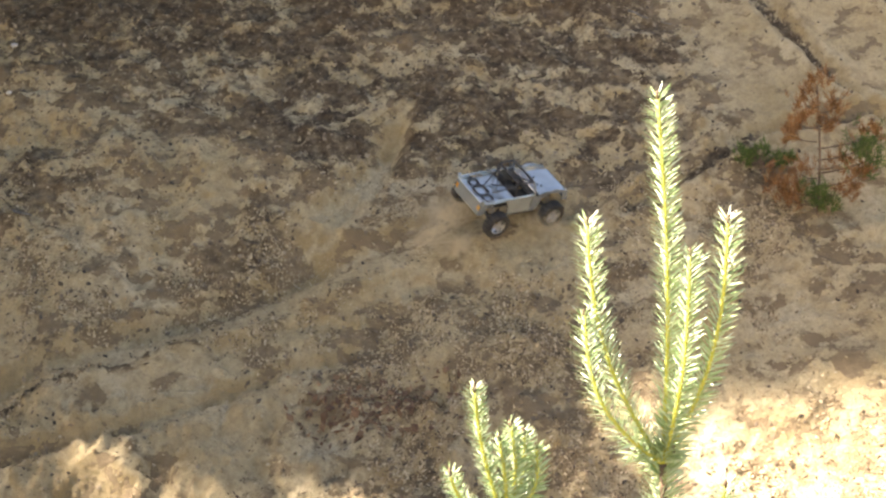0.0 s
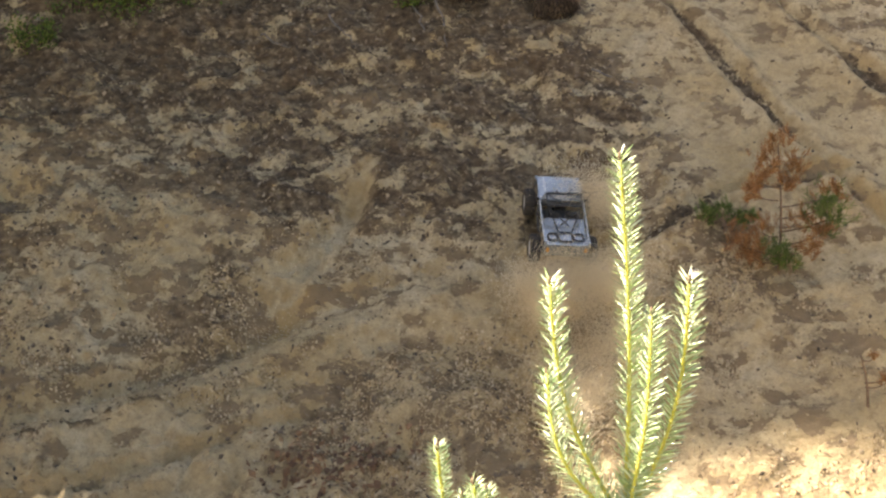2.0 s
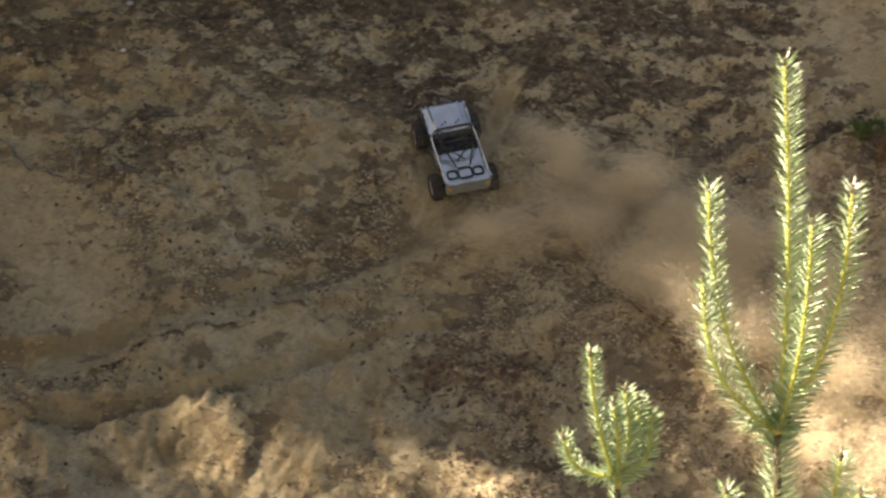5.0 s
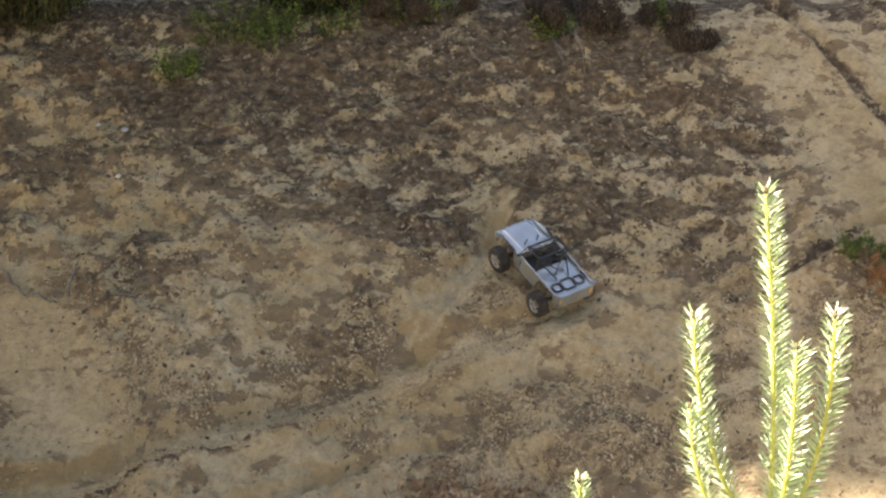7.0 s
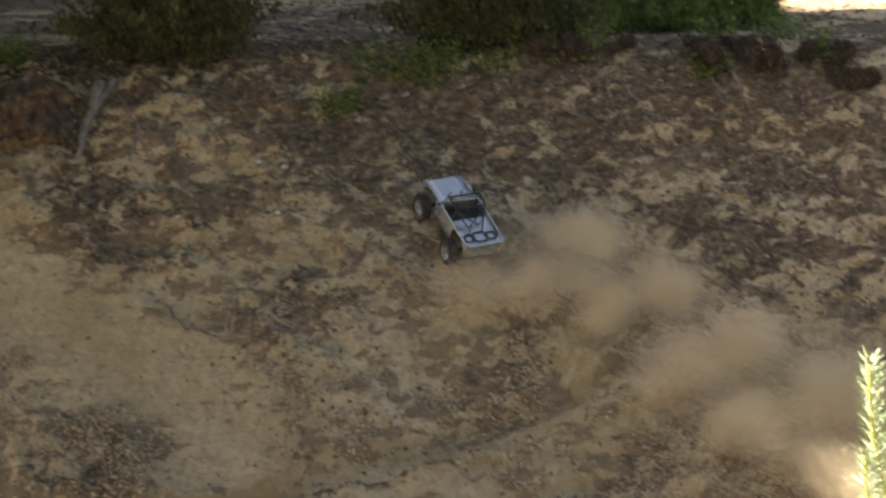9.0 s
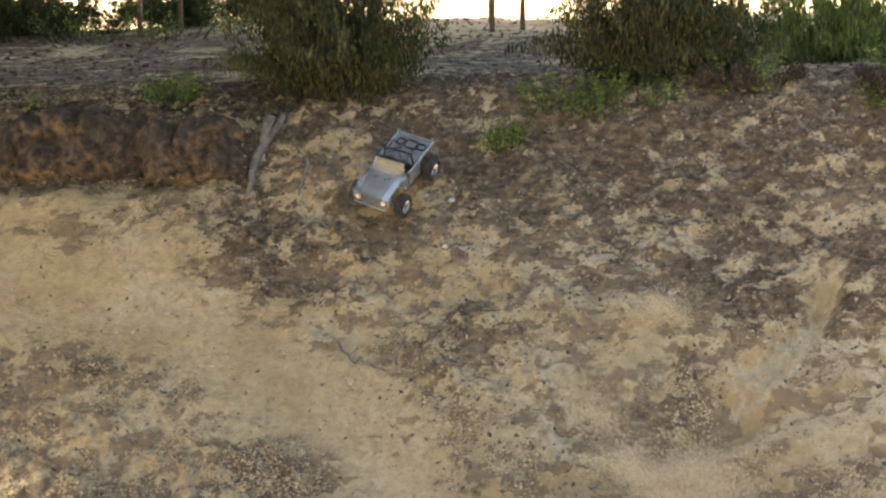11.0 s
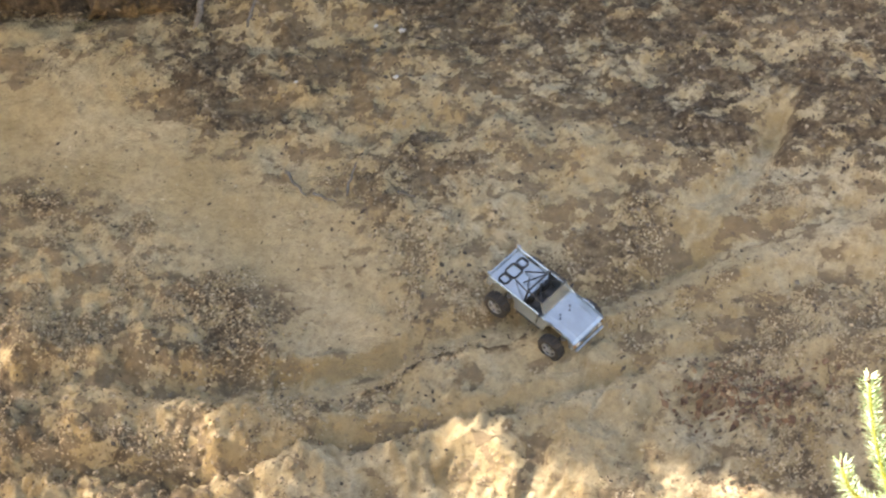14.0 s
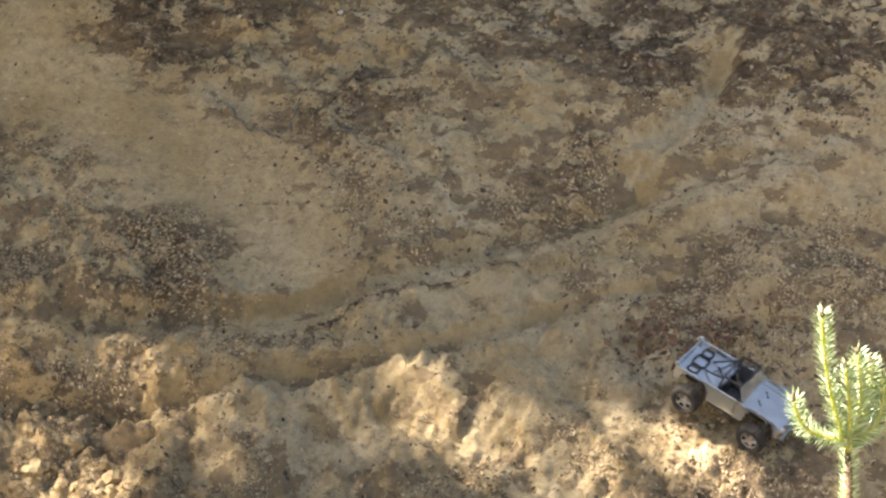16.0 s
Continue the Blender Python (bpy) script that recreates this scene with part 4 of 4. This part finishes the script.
# bushes and low plants along the plateau's edge
GB = "bushes on the plateau"
build_bush("broom_bush", at(-3.17, 9.68), 0.95, 1.1, 300, 11, "upright broom bush with shade put into its dark green", BROOM, group=GB)
build_bush("broom_bush", at(-1.47, 9.8), 0.9, 1.0, 300, 12, "upright broom bush with shade put into its dark green", BROOM, group=GB)
build_bush("broom_bush", at(-0.55, 10.6), 0.95, 0.5, 180, 13, "low green broom bush on the plateau", GREEN_NEEDLE, group=GB)
build_bush("broom_bush", at(-6.7, 13.4), 1.7, 0.55, 260, 15, "low broom bush with deep shade put into its dark green", BROOM, group=GB)
build_bush("broom_bush", at(-5.6, 14.4), 1.7, 0.5, 220, 16, "low broom bush with deep shade put into its dark green", BROOM, group=GB)
GC = "low plants on the slope"
for x, y, w, h, n, k in ((-4.0, 9.5, 0.38, 0.2, 800, 21), (-1.72, 9.45, 0.46, 0.15, 760, 22), (-2.14, 9.24, 0.24, 0.13, 400, 23), (-1.98, 9.42, 0.3, 0.1, 300, 24), (-5.2, 9.6, 0.3, 0.12, 260, 25),
                         (0.26, 9.5, 0.2, 0.14, 220, 26), (-0.31, 9.42, 0.22, 0.1, 200, 27), (-1.4, 9.5, 0.3, 0.1, 260, 28), (-0.95, 9.62, 0.5, 0.16, 420, 29), (-4.75, 9.3, 0.14, 0.08, 80, 30), (-5.4, 12.8, 0.9, 0.22, 420, 34), (-4.9, 13.3, 1.0, 0.22, 420, 35), (-6.2, 13.0, 1.0, 0.25, 420, 36), (-6.9, 13.6, 1.0, 0.25, 420, 39), (-0.2, 9.95, 0.6, 0.14, 380, 37), (0.1, 9.75, 0.4, 0.12, 260, 38)):
    build_clump("low_plant", at(x, y), w, h, n, k, "low bright green leafy plant on sandy soil", LEAF, group=GC)

# young pines on the slope, mostly dead
build_seedling("dying_pine", at(1.32, 8.15), 0.56, [(0.53, -0.02, 0, DEAD_NEEDLE, 0.06), (0.47, -0.07, 0, DEAD_NEEDLE, 0.06), (0.45, 0.06, 0.01, DEAD_NEEDLE, 0.055), (0.38, -0.1, 0, DEAD_NEEDLE, 0.06), (0.32, -0.13, 0, DEAD_NEEDLE, 0.05), (0.38, 0.03, 0, DEAD_NEEDLE, 0.05),
               (0.24, 0.18, 0, GREEN_NEEDLE, 0.09), (0.18, 0.22, 0.02, GREEN_NEEDLE, 0.09), (0.29, 0.22, 0, DEAD_NEEDLE, 0.06), (0.12, 0.2, 0.02, DEAD_NEEDLE, 0.06), (0.2, 0.1, 0, DEAD_NEEDLE, 0.055), (0.16, -0.08, 0, DEAD_NEEDLE, 0.06),
               (0.08, -0.17, 0, DEAD_NEEDLE, 0.075), (0.04, -0.12, -0.02, DEAD_NEEDLE, 0.07), (0.08, -0.03, -0.03, GREEN_NEEDLE, 0.07), (0.04, 0.03, -0.04, GREEN_NEEDLE, 0.065), (0.08, 0.12, -0.03, DEAD_NEEDLE, 0.065)], 31, "spindly young pine with rust-brown dead needles and green tufts", (-0.02, 0))
build_seedling("green_seedling", at(1.08, 8.3), 0.06, [(0.05, -0.06, 0, GREEN_NEEDLE, 0.05), (0.04, 0.01, 0, GREEN_NEEDLE, 0.045), (0.03, 0.08, 0, GREEN_NEEDLE, 0.045), (0.02, 0.13, 0, GREEN_NEEDLE, 0.035)], 32, "low green pine seedling on sand")

# dead wood
build_stick("dead_root", at(-3.41, 9.34, 0.08), at(-3.45, 9.02, -0.01), 0.032, 41, "grey weathered root hanging from the bank", "root")
build_stick("dead_root", at(-3.36, 9.4, 0.03), at(-3.44, 9.16, 0.02), 0.024, 43, "grey weathered fork of root on the bank", "root")
build_stick("dead_root", at(-3.15, 9.14, 0.05), at(-3.16, 9.0, 0.0), 0.014, 42, "grey weathered root stub in sand", "root")
for k, (x0, y0, x1, y1, rad) in enumerate(((-0.72, 9.36, -0.6, 9.22, 0.007), (-0.31, 9.42, -0.25, 9.26, 0.008), (-0.2, 9.4, -0.14, 9.2, 0.008), (-2.78, 8.3, -2.65, 8.2, 0.009), (-2.45, 8.18, -2.44, 8.32, 0.008), (-2.62, 8.2, -2.5, 8.16, 0.008),
                                           (-0.6, 9.75, -0.4, 9.85, 0.008), (-1.05, 9.3, -0.9, 9.2, 0.006), (0.55, 9.1, 0.75, 9.05, 0.006), (-2.2, 8.13, -2.12, 8.14, 0.009))):
    build_stick("dead_stick", at(x0, y0, 0.02), at(x1, y1, 0.008), rad, 50 + k, "bleached dead stick on sand")

# litter, crumbs
chips("leaf_litter", 27000, (-5.8, 2.4, 6.5, 9.9), lambda x, y: 0.05 + 0.95 * ramp(litter(x, y), 0.2, 0.65), 61, (0.005, 0.018), DEBRIS, "dead leaves, bark chips and needles on sand", "leaf litter")
chips("curled_litter", 72000, (-4.6, 1.9, 6.55, 8.45), lambda x, y: 0.015 + 0.95 * ramp(fbm(x, y * 1.2, 0.17, 4, 2, 0.65) + 1.4 * (litter(x, y) - 0.45), -0.08, 0.2) * (1 - ramp(y, 8.0, 8.45)), 60, (0.004, 0.013), FLAKE, "curled dead leaves, bark flakes and crumbs on the lower slope", "leaf litter", 0.3, 1.3, 0.0, 0.7, 0.5)
chips("plateau_litter", 9000, (-8.5, 1.0, 9.75, 14.5), lambda x, y: 0.9 - 0.5 * ramp(y, 10, 14), 64, (0.008, 0.035), DEBRIS, "dead leaves and twigs on the shaded plateau", "leaf litter")
chips("sand_crumbs", 5000, (-4.6, 2.2, 6.4, 8.4), lambda x, y: 0.25 + 0.5 * (1 - ramp(y, 7.3, 7.9)), 62, (0.003, 0.012), CRUMB, "crumbs and clods of damp sand", "sand clods", 0.9, 0.1)

chips("bank_clods", 1500, (-5.8, -3.45, 9.08, 9.5), lambda x, y: 0.6 + 0 * x, 63, (0.006, 0.022), DEBRIS, "dark clods and dead leaves on the broken bank", "soil clods", 0.5, 0.5, 0.045)
chips("track_crumbs", 2600, (-4.4, 0.6, 6.7, 8.6), lambda x, y: bump(y - np.interp(x, LEDGE_X, LEDGE_Y) - 0.012, 0.025) + 0.7 * bump(y - np.interp(x, LEDGE_X, LEDGE_Y) + 0.3, 0.03), 65, (0.004, 0.014), DEBRIS, "dark crumbs along the edge of old tracks", "crumbs", 0.7, 0.2)
chips("dry_fronds", 380, (-0.95, -0.1, 7.28, 7.55), lambda x, y: bump(x + 0.55, 0.28) * bump(y - 7.42, 0.09), 66, (0.008, 0.028), RUST, "rust-brown dead fronds on the sand", "dead fronds", 0.3, 0.9)
r = np.random.RandomState(67)
lumps("sand_clods", [(float(x), float(np.interp(x, LEDGE_X, LEDGE_Y)) - 0.12 - 0.5 * float(v) ** 1.2) for x, v in zip(r.uniform(-4.3, 0.6, 900), r.uniform(0, 1, 900)) if vn(np.array(x * 2.6), np.array(v * 3.0), 3) > 0.3], 68, (0.004, 0.01), CLOD, "clods of damp sand on the lower slope", "sand clods")
lumps("litter_clods", [(float(x), float(y)) for x, y in zip(r.uniform(-4.2, -2.4, 650), r.uniform(7.0, 7.7, 650))], 69, (0.004, 0.016), CLOD, "clods of damp sand among dead leaves", "sand clods")
for k, (x, y, s0) in enumerate(((-3.25, 6.9, 0.032), (-3.07, 6.9, 0.042), (-3.19, 6.76, 0.045), (-2.86, 6.78, 0.045), (-2.68, 6.74, 0.032), (-3.44, 7.24, 0.03))):
    tagged(lumps("sand_boulder", [(x, y)], 100 + k, (s0, s0 * 1.01), SAND, "pale lump of hardened sand on the lower slope", "sand lump"), kind="thing")
for k, (x, y) in enumerate(((-2.83, 8.71), (-2.33, 8.7), (-2.5, 9.01), (-2.36, 8.97))):
    tagged(lumps("pale_stone", [(x, y)], 110 + k, (0.010, 0.016), PALE, "small pale stone on the slope", "stone"), kind="thing", group="pale stones on the slope")
# dark twig tangles added where the edge has only a shaded hollow
GD = "dry brush on the plateau's edge"
for x, y, w, h, n, k in ((0.08, 9.47, 0.5, 0.13, 80, 121), (-0.25, 9.5, 0.5, 0.12, 70, 122), (-0.95, 9.6, 0.55, 0.1, 45, 123), (0.42, 9.38, 0.3, 0.08, 40, 125)):
    build_bush("dry_brush", at(x, y), w, h, n, k, "dark twig tangle added for the shaded hollow at the sandy edge", SHADE_TWIG, 0.02, GD)
build_seedling("dead_twig", at(1.62, 7.6), 0.22, [(0.2, 0.02, 0, DEAD_NEEDLE, 0.012), (0.08, 0.07, 0, DEAD_NEEDLE, 0.02), (0.1, 0.1, 0.0, DEAD_NEEDLE, 0.02)], 33, "thin dead twig with a few rust-brown leaves", (-0.04, 0))

# unseen trees added beside the pit to shade it; crown gaps set sun patches
LT = "unseen tall leafy tree added to shade the sand pit"
build_tree("shade_tree", -12.0, 9.4, 6.0, [(-0.8, -1.6, 5.5, 1.05, 70), (-0.8, -0.5, 6.2, 1.05, 130), (-0.8, 0.7, 6.9, 1.05, 322), (-0.8, 1.9, 7.6, 1.05, 392), (0.6, -1.6, 5.5, 1.05, 50), (0.6, 0.0, 6.3, 1.05, 110), (0.6, 0.7, 6.9, 1.05, 322), (0.6, 1.9, 7.6, 1.05, 392)], 71, LT)
build_tree("shade_tree", -9.6, 9.6, 6.0, [(-0.5, -1.8, 5.5, 1.05, 60), (-0.1, -0.65, 6.2, 0.95, 80), (-0.4, 0.5, 6.9, 1.05, 322), (-0.4, 1.7, 7.6, 1.05, 392), (0.4, -1.8, 5.5, 0.7, 45), (1.1, -1.8, 5.5, 0.9, 22), (1.0, -0.45, 6.3, 0.95, 100), (1.0, 0.5, 6.9, 1.05, 230), (1.0, 1.7, 7.6, 1.05, 280)], 72, LT)
build_tree("shade_tree", -7.4, 10.2, 6.0, [(0.9, -1.35, 6.0, 0.55, 38), (0.3, -1.0, 6.2, 1.0, 90), (0.2, -0.1, 6.9, 1.05, 230), (0.2, 1.1, 7.6, 1.05, 280), (1.4, -1.15, 6.1, 0.8, 110), (2.6, -1.2, 6.1, 0.8, 90), (1.6, -0.9, 6.4, 1.05, 120), (1.6, -0.1, 6.9, 1.05, 230), (1.6, 1.1, 7.6, 1.05, 280), (3.0, -0.9, 6.4, 1.05, 120), (3.0, -0.1, 6.9, 1.05, 230), (3.0, 1.1, 7.6, 1.05, 280)], 73, LT)
# unseen boughs added over the plateau's edge to block skylight
build_tree("spreading_tree", -8.6, 12.4, 2.4, [(2.4, -1.6, 2.9, 1.3, 460), (4.0, -1.9, 3.0, 1.3, 420), (3.2, 0.2, 3.2, 1.4, 380), (5.4, -1.2, 3.3, 1.3, 380), (1.2, -2.6, 2.8, 1.3, 460), (3.0, -2.9, 2.9, 1.2, 420), (1.4, -0.8, 2.9, 1.3, 420), (4.6, -2.9, 3.1, 1.1, 320), (0.0, -0.6, 2.9, 1.3, 420), (-0.9, 0.6, 3.0, 1.3, 420), (0.6, 1.3, 3.0, 1.3, 380), (-0.6, -1.8, 2.9, 1.3, 420), (2.2, 1.2, 3.2, 1.2, 300), (4.8, -2.3, 2.9, 1.1, 300), (3.4, -3.4, 2.9, 1.0, 350), (2.0, -3.2, 2.9, 1.0, 350)], 76, "unseen low spreading tree added to dim the plateau's edge")
build_tree("leaning_tree", -7.6, 10.4, 2.0, [(1.2, -0.5, 2.1, 0.9, 700), (2.4, -1.8, 2.1, 0.9, 1000), (3.5, -2.1, 2.2, 0.8, 420), (1.2, -1.7, 2.1, 0.9, 1000), (2.2, -0.6, 2.1, 0.9, 850), (3.4, -0.9, 2.0, 0.9, 850), (2.8, 0.5, 2.3, 0.9, 714), (3.0, -1.6, 2.0, 0.8, 578)], 77, "unseen low leaning tree added to darken the slope's upper edge", 0.12)
# unseen trees added left of the camera to hold skylight off the slope
BT = "unseen leafy tree added on the near bank to block skylight"
build_tree("bank_tree", -6.3, 4.4, 3.6, [(1.5, 1.9, 4.3, 1.0, 620), (2.4, 2.2, 4.5, 0.9, 450), (0.5, 2.0, 4.3, 1.0, 560), (0.2, -0.4, 2.6, 1.2, 420), (-1.2, 0.0, 3.2, 1.3, 420), (0.4, 0.2, 3.8, 1.2, 420), (-0.4, -1.2, 3.6, 1.3, 420), (-0.6, 0.2, 4.6, 1.2, 360)], 78, BT, 0.13)
build_tree("bank_tree", -6.6, 1.6, 3.6, [(0.2, -0.2, 2.6, 1.3, 420), (-1.2, 0.3, 3.2, 1.3, 420), (0.6, 0.4, 3.7, 1.2, 420), (-0.2, -1.0, 3.9, 1.3, 420)], 79, BT, 0.13)
for k, (x, y) in enumerate(((-5.82, 13.25), (-5.6, 13.5), (-3.08, 13.0), (-2.93, 13.3), (-3.3, 13.9))):
    build_tree("sapling", x, y, 2.6, [(0.1, 0, 2.5, 0.4, 30), (-0.15, 0.1, 2.0, 0.3, 20)], 80 + k, "thin bare-stemmed sapling on the plateau", 0.02)


# ---- flying sand ----
def build_puff(seed, count):
    """A cloud of loose grains, each a small bent flake."""
    r = np.random.RandomState(seed)
    c = r.normal(0, 1, (count, 3)) * (0.34, 0.34, 0.26)
    c = c + 0.14 * np.sin(c[:, [1, 2, 0]] * 4 + seed)
    verts, faces = [], []
    for k in range(count):
        s = 0.0085 * r.uniform(0.5, 1.3)
        i = len(verts)
        p = c[k]
        a, b = Vector(r.normal(0, 1, 3)).normalized(), Vector(r.normal(0, 1, 3)).normalized()
        b = (b - a * a.dot(b)).normalized()
        a, b, n = np.array(a) * s, np.array(b) * s * 0.9, np.array(a.cross(b)) * s * 0.6
        verts += [p - a, p - b + n, p + a, p + b + n]
        faces += [(i, i + 1, i + 2), (i, i + 2, i + 3)]
    me = bpy.data.meshes.new("dust_puff")
    me.from_pydata([tuple(v) for v in verts], [], faces)
    me.materials.append(DUST)
    return me


PUFFS = [build_puff(90 + k, 13000) for k in range(4)]


# ---- what moves ----
def drive(x, y, heading, nod=0.0, lean=0.0):
    """The pickup's pose on the slope at a place in the plan, its heading in degrees."""
    c, s = math.cos(radians(heading)), math.sin(radians(heading))
    px = [x + 0.82 * a * c - 0.9 * b * s for a in (0.15, -0.15) for b in (0.095, -0.095)]
    py = [y + 0.82 * a * s + 0.9 * b * c for a in (0.15, -0.15) for b in (0.095, -0.095)]
    g = np.linalg.lstsq(np.array([[u - x, v - y, 1] for u, v in zip(px, py)]), broad(np.array(px), np.array(py)), rcond=None)[0]
    up = Vector((-g[0], -g[1], 1)).normalized()
    ahead = Vector((c, s, g[0] * c + g[1] * s)).normalized()
    side = up.cross(ahead)
    m = Matrix((ahead, side, up)).transposed().to_4x4()
    z = float(np.mean(height(np.array(px), np.array(py))))
    m.translation = Vector((x, y, z)) + up * (abs(math.sin(radians(nod))) * 0.1 - 0.006)
    return m @ Euler((radians(lean), radians(-nod), 0)).to_matrix().to_4x4()


DRIVEN = (
    (0.0, -0.04, 8.17, 26, -22, -4),
    (0.2, 0.10, 8.12, 43, -18, -2),
    (0.4, 0.27, 8.15, 60, -14, 0),
    (0.6, 0.34, 8.25, 75, -6, 4),
    (0.8, 0.35, 8.32, 97, -5, 8),
    (1.0, 0.35, 8.33, 104, -12, 7),
    (1.2, 0.41, 8.32, 93, -6, 6),
    (1.5, 0.40, 8.34, 92, -2, 4),
    (1.8, 0.36, 8.32, 95, -7, 6),
    (2.1, 0.36, 8.34, 94, -8, 7),
    (2.4, 0.38, 8.31, 94, -6, 9),
    (2.7, 0.32, 8.26, 96, -9, 6),
    (3.0, 0.41, 8.04, 94, -26, 4),
    (3.3, 0.45, 8.00, 105, -1, 4),
    (3.5, 0.45, 7.94, 101, -3, 3),
    (3.8, 0.46, 7.97, 106, -6, 7),
    (4.0, 0.37, 7.97, 147, -20, 12),
    (4.2, 0.05, 8.01, 153, -17, 16),
    (4.4, -0.17, 8.00, 162, -13, 20),
    (4.6, -0.18, 8.11, 154, -4, 14),
    (4.8, -0.42, 8.15, 163, -6, 14),
    (5.0, -0.74, 8.25, 113, 0, 4),
    (5.1, -0.82, 8.31, 101, -3, 2),
    (5.2, -0.75, 8.35, 86, -7, 0),
    (6.0, -0.62, 8.55, 92, 0, 5),
    (6.7, -0.50, 8.45, 122, 0, 10),
    (7.3, -0.21, 8.16, 139, 2, 12),
    (7.6, -0.19, 8.17, 143, -6, 15),
    (7.9, -0.25, 8.11, 158, -13, 15),
    (8.1, -0.33, 8.10, 159, -3, 14),
    (8.3, -0.47, 8.12, 158, -4, 14),
    (8.5, -0.77, 8.25, 154, 5, 14),
    (8.8, -1.18, 8.63, 154, 3, 14),
    (9.0, -1.46, 8.62, 127, 3, 20),
    (9.2, -1.70, 8.72, 114, -15, 12),
    (9.6, -1.95, 8.95, 125, 0, 8),
    (10.1, -2.35, 9.15, 165, 0, 2),
    (10.7, -2.65, 9.08, 225, 0, -4),
    (11.3, -2.66, 8.89, 267, 15, -6),
    (11.5, -2.62, 8.76, 275, 14, -7),
    (11.8, -2.50, 8.67, 287, 5, -8),
    (12.0, -2.43, 8.51, 294, 3, -8),
    (12.2, -2.21, 8.35, 304, 5, -12),
    (12.4, -2.03, 8.10, 308, -2, -16),
    (12.6, -1.72, 7.90, 327, 5, -20),
    (12.8, -1.55, 7.77, 320, -15, -12),
    (13.0, -1.47, 7.78, 307, -1, -4),
    (13.2, -1.60, 7.75, 321, -6, -5),
    (13.5, -1.52, 7.75, 326, -6, -6),
    (13.8, -1.46, 7.73, 327, -5, -7),
    (14.1, -1.48, 7.67, 334, -16, -8),
    (14.5, -1.37, 7.61, 340, -5, -10),
    (14.8, -1.30, 7.60, 343, -4, -12),
    (15.0, -1.26, 7.58, 342, -1, -13),
    (15.2, -1.20, 7.57, 344, -4, -14),
    (15.4, -1.04, 7.48, 339, -9, -14),
    (15.6, -0.78, 7.39, 338, -6, -14),
    (15.8, -0.55, 7.27, 336, 4, -14),
    (16.0, -0.40, 7.14, 336, -5, -20),
)


def driven(t):
    """Where the pickup is in the plan, and its heading, at a time."""
    return [float(np.interp(t, [r[0] for r in DRIVEN], [r[k] for r in DRIVEN])) for k in (1, 2, 3)]


def throw(t0, seed, size, reach, life=1.1):
    """A puff that the wheels throw up at t0: out of the sand, back and down the slope, then into it again."""
    r = np.random.RandomState(seed)
    puff = tagged(new("dust_puff", PUFFS[seed % 4]), "cloud of tan sand thrown up by spinning wheels", "dust cloud", "dust clouds behind the toy", "stuff")
    puff.scale = (size, size, size)
    x, y, h = driven(min(max(t0, 0), 16))
    c, s = math.cos(radians(h)), math.sin(radians(h))
    side = 0.13 if seed % 2 else -0.13
    along = 0.13 if seed % 4 == 0 and t0 < 6 else -0.17
    x, y = x + along * c - side * s + r.normal(0, 0.04), y + along * s + side * c + r.normal(0, 0.03)
    dx, dy = (0.1 - 0.8 * c) * reach + r.normal(0, 0.07), -(0.32 + 0.6 * abs(s)) * reach + r.normal(0, 0.07)
    rows = []
    deep = at(x, y) - Vector((0, 0, 1.0 * size + 0.1))
    turn = r.uniform(0, 360)
    for u, gone, lift in ((-0.06, 0.0, None), (0.06, 0.08, 0.07), (0.35, 0.34, 0.16), (0.5 * life + 0.2, 0.75, 0.12), (life, 1.0, 0.0), (life + 0.5, 1.05, None)):
        px, py = x + dx * gone, y + dy * gone
        p = at(px, py, lift * min(1, size / 0.25)) if lift is not None else at(px, py) - Vector((0, 0, 1.0 * size + 0.1))
        rows.append((t0 + u, Matrix.Translation(p) @ Euler((0, 0, radians(turn + 30 * u))).to_matrix().to_4x4()))
    rows = [q for q in rows if 0.02 < q[0] < 15.98]
    first = rows[0][1] if rows else Matrix.Translation(deep)
    walk(puff, [(0.0, first)] + rows + [(16.0, rows[-1][1] if rows else first)])


def motions():
    walk(car, [(t, drive(*row)) for t, *row in DRIVEN])
    for k, wheel in enumerate(wheels):
        x, y, z = wheel.location
        walk(wheel, [(0.2 * n, pose(x, y, z, 0, (80 * n) % 360, 0)) for n in range(81)])
    seed = 0
    for start, stop, step, size, reach, life in ((-0.35, 0.5, 0.12, 0.13, 0.35, 0.9), (0.5, 1.9, 0.055, 0.24, 0.55, 1.1), (3.9, 5.5, 0.022, 0.23, 1.05, 1.5), (7.4, 9.6, 0.019, 0.25, 1.35, 1.5),
                                           (12.5, 12.8, 0.1, 0.09, 0.05, 0.6), (13.35, 13.6, 0.1, 0.09, 0.05, 0.6), (14.4, 15.4, 0.12, 0.09, 0.08, 0.6)):
        t = start
        while t < stop:
            seed += 1
            big = 0.55 + 0.7 * ((seed * 0.618) % 1)
            throw(round(t, 2), seed, size * big, reach * (1.25 * big - 0.35), life)
            t += step


motions()
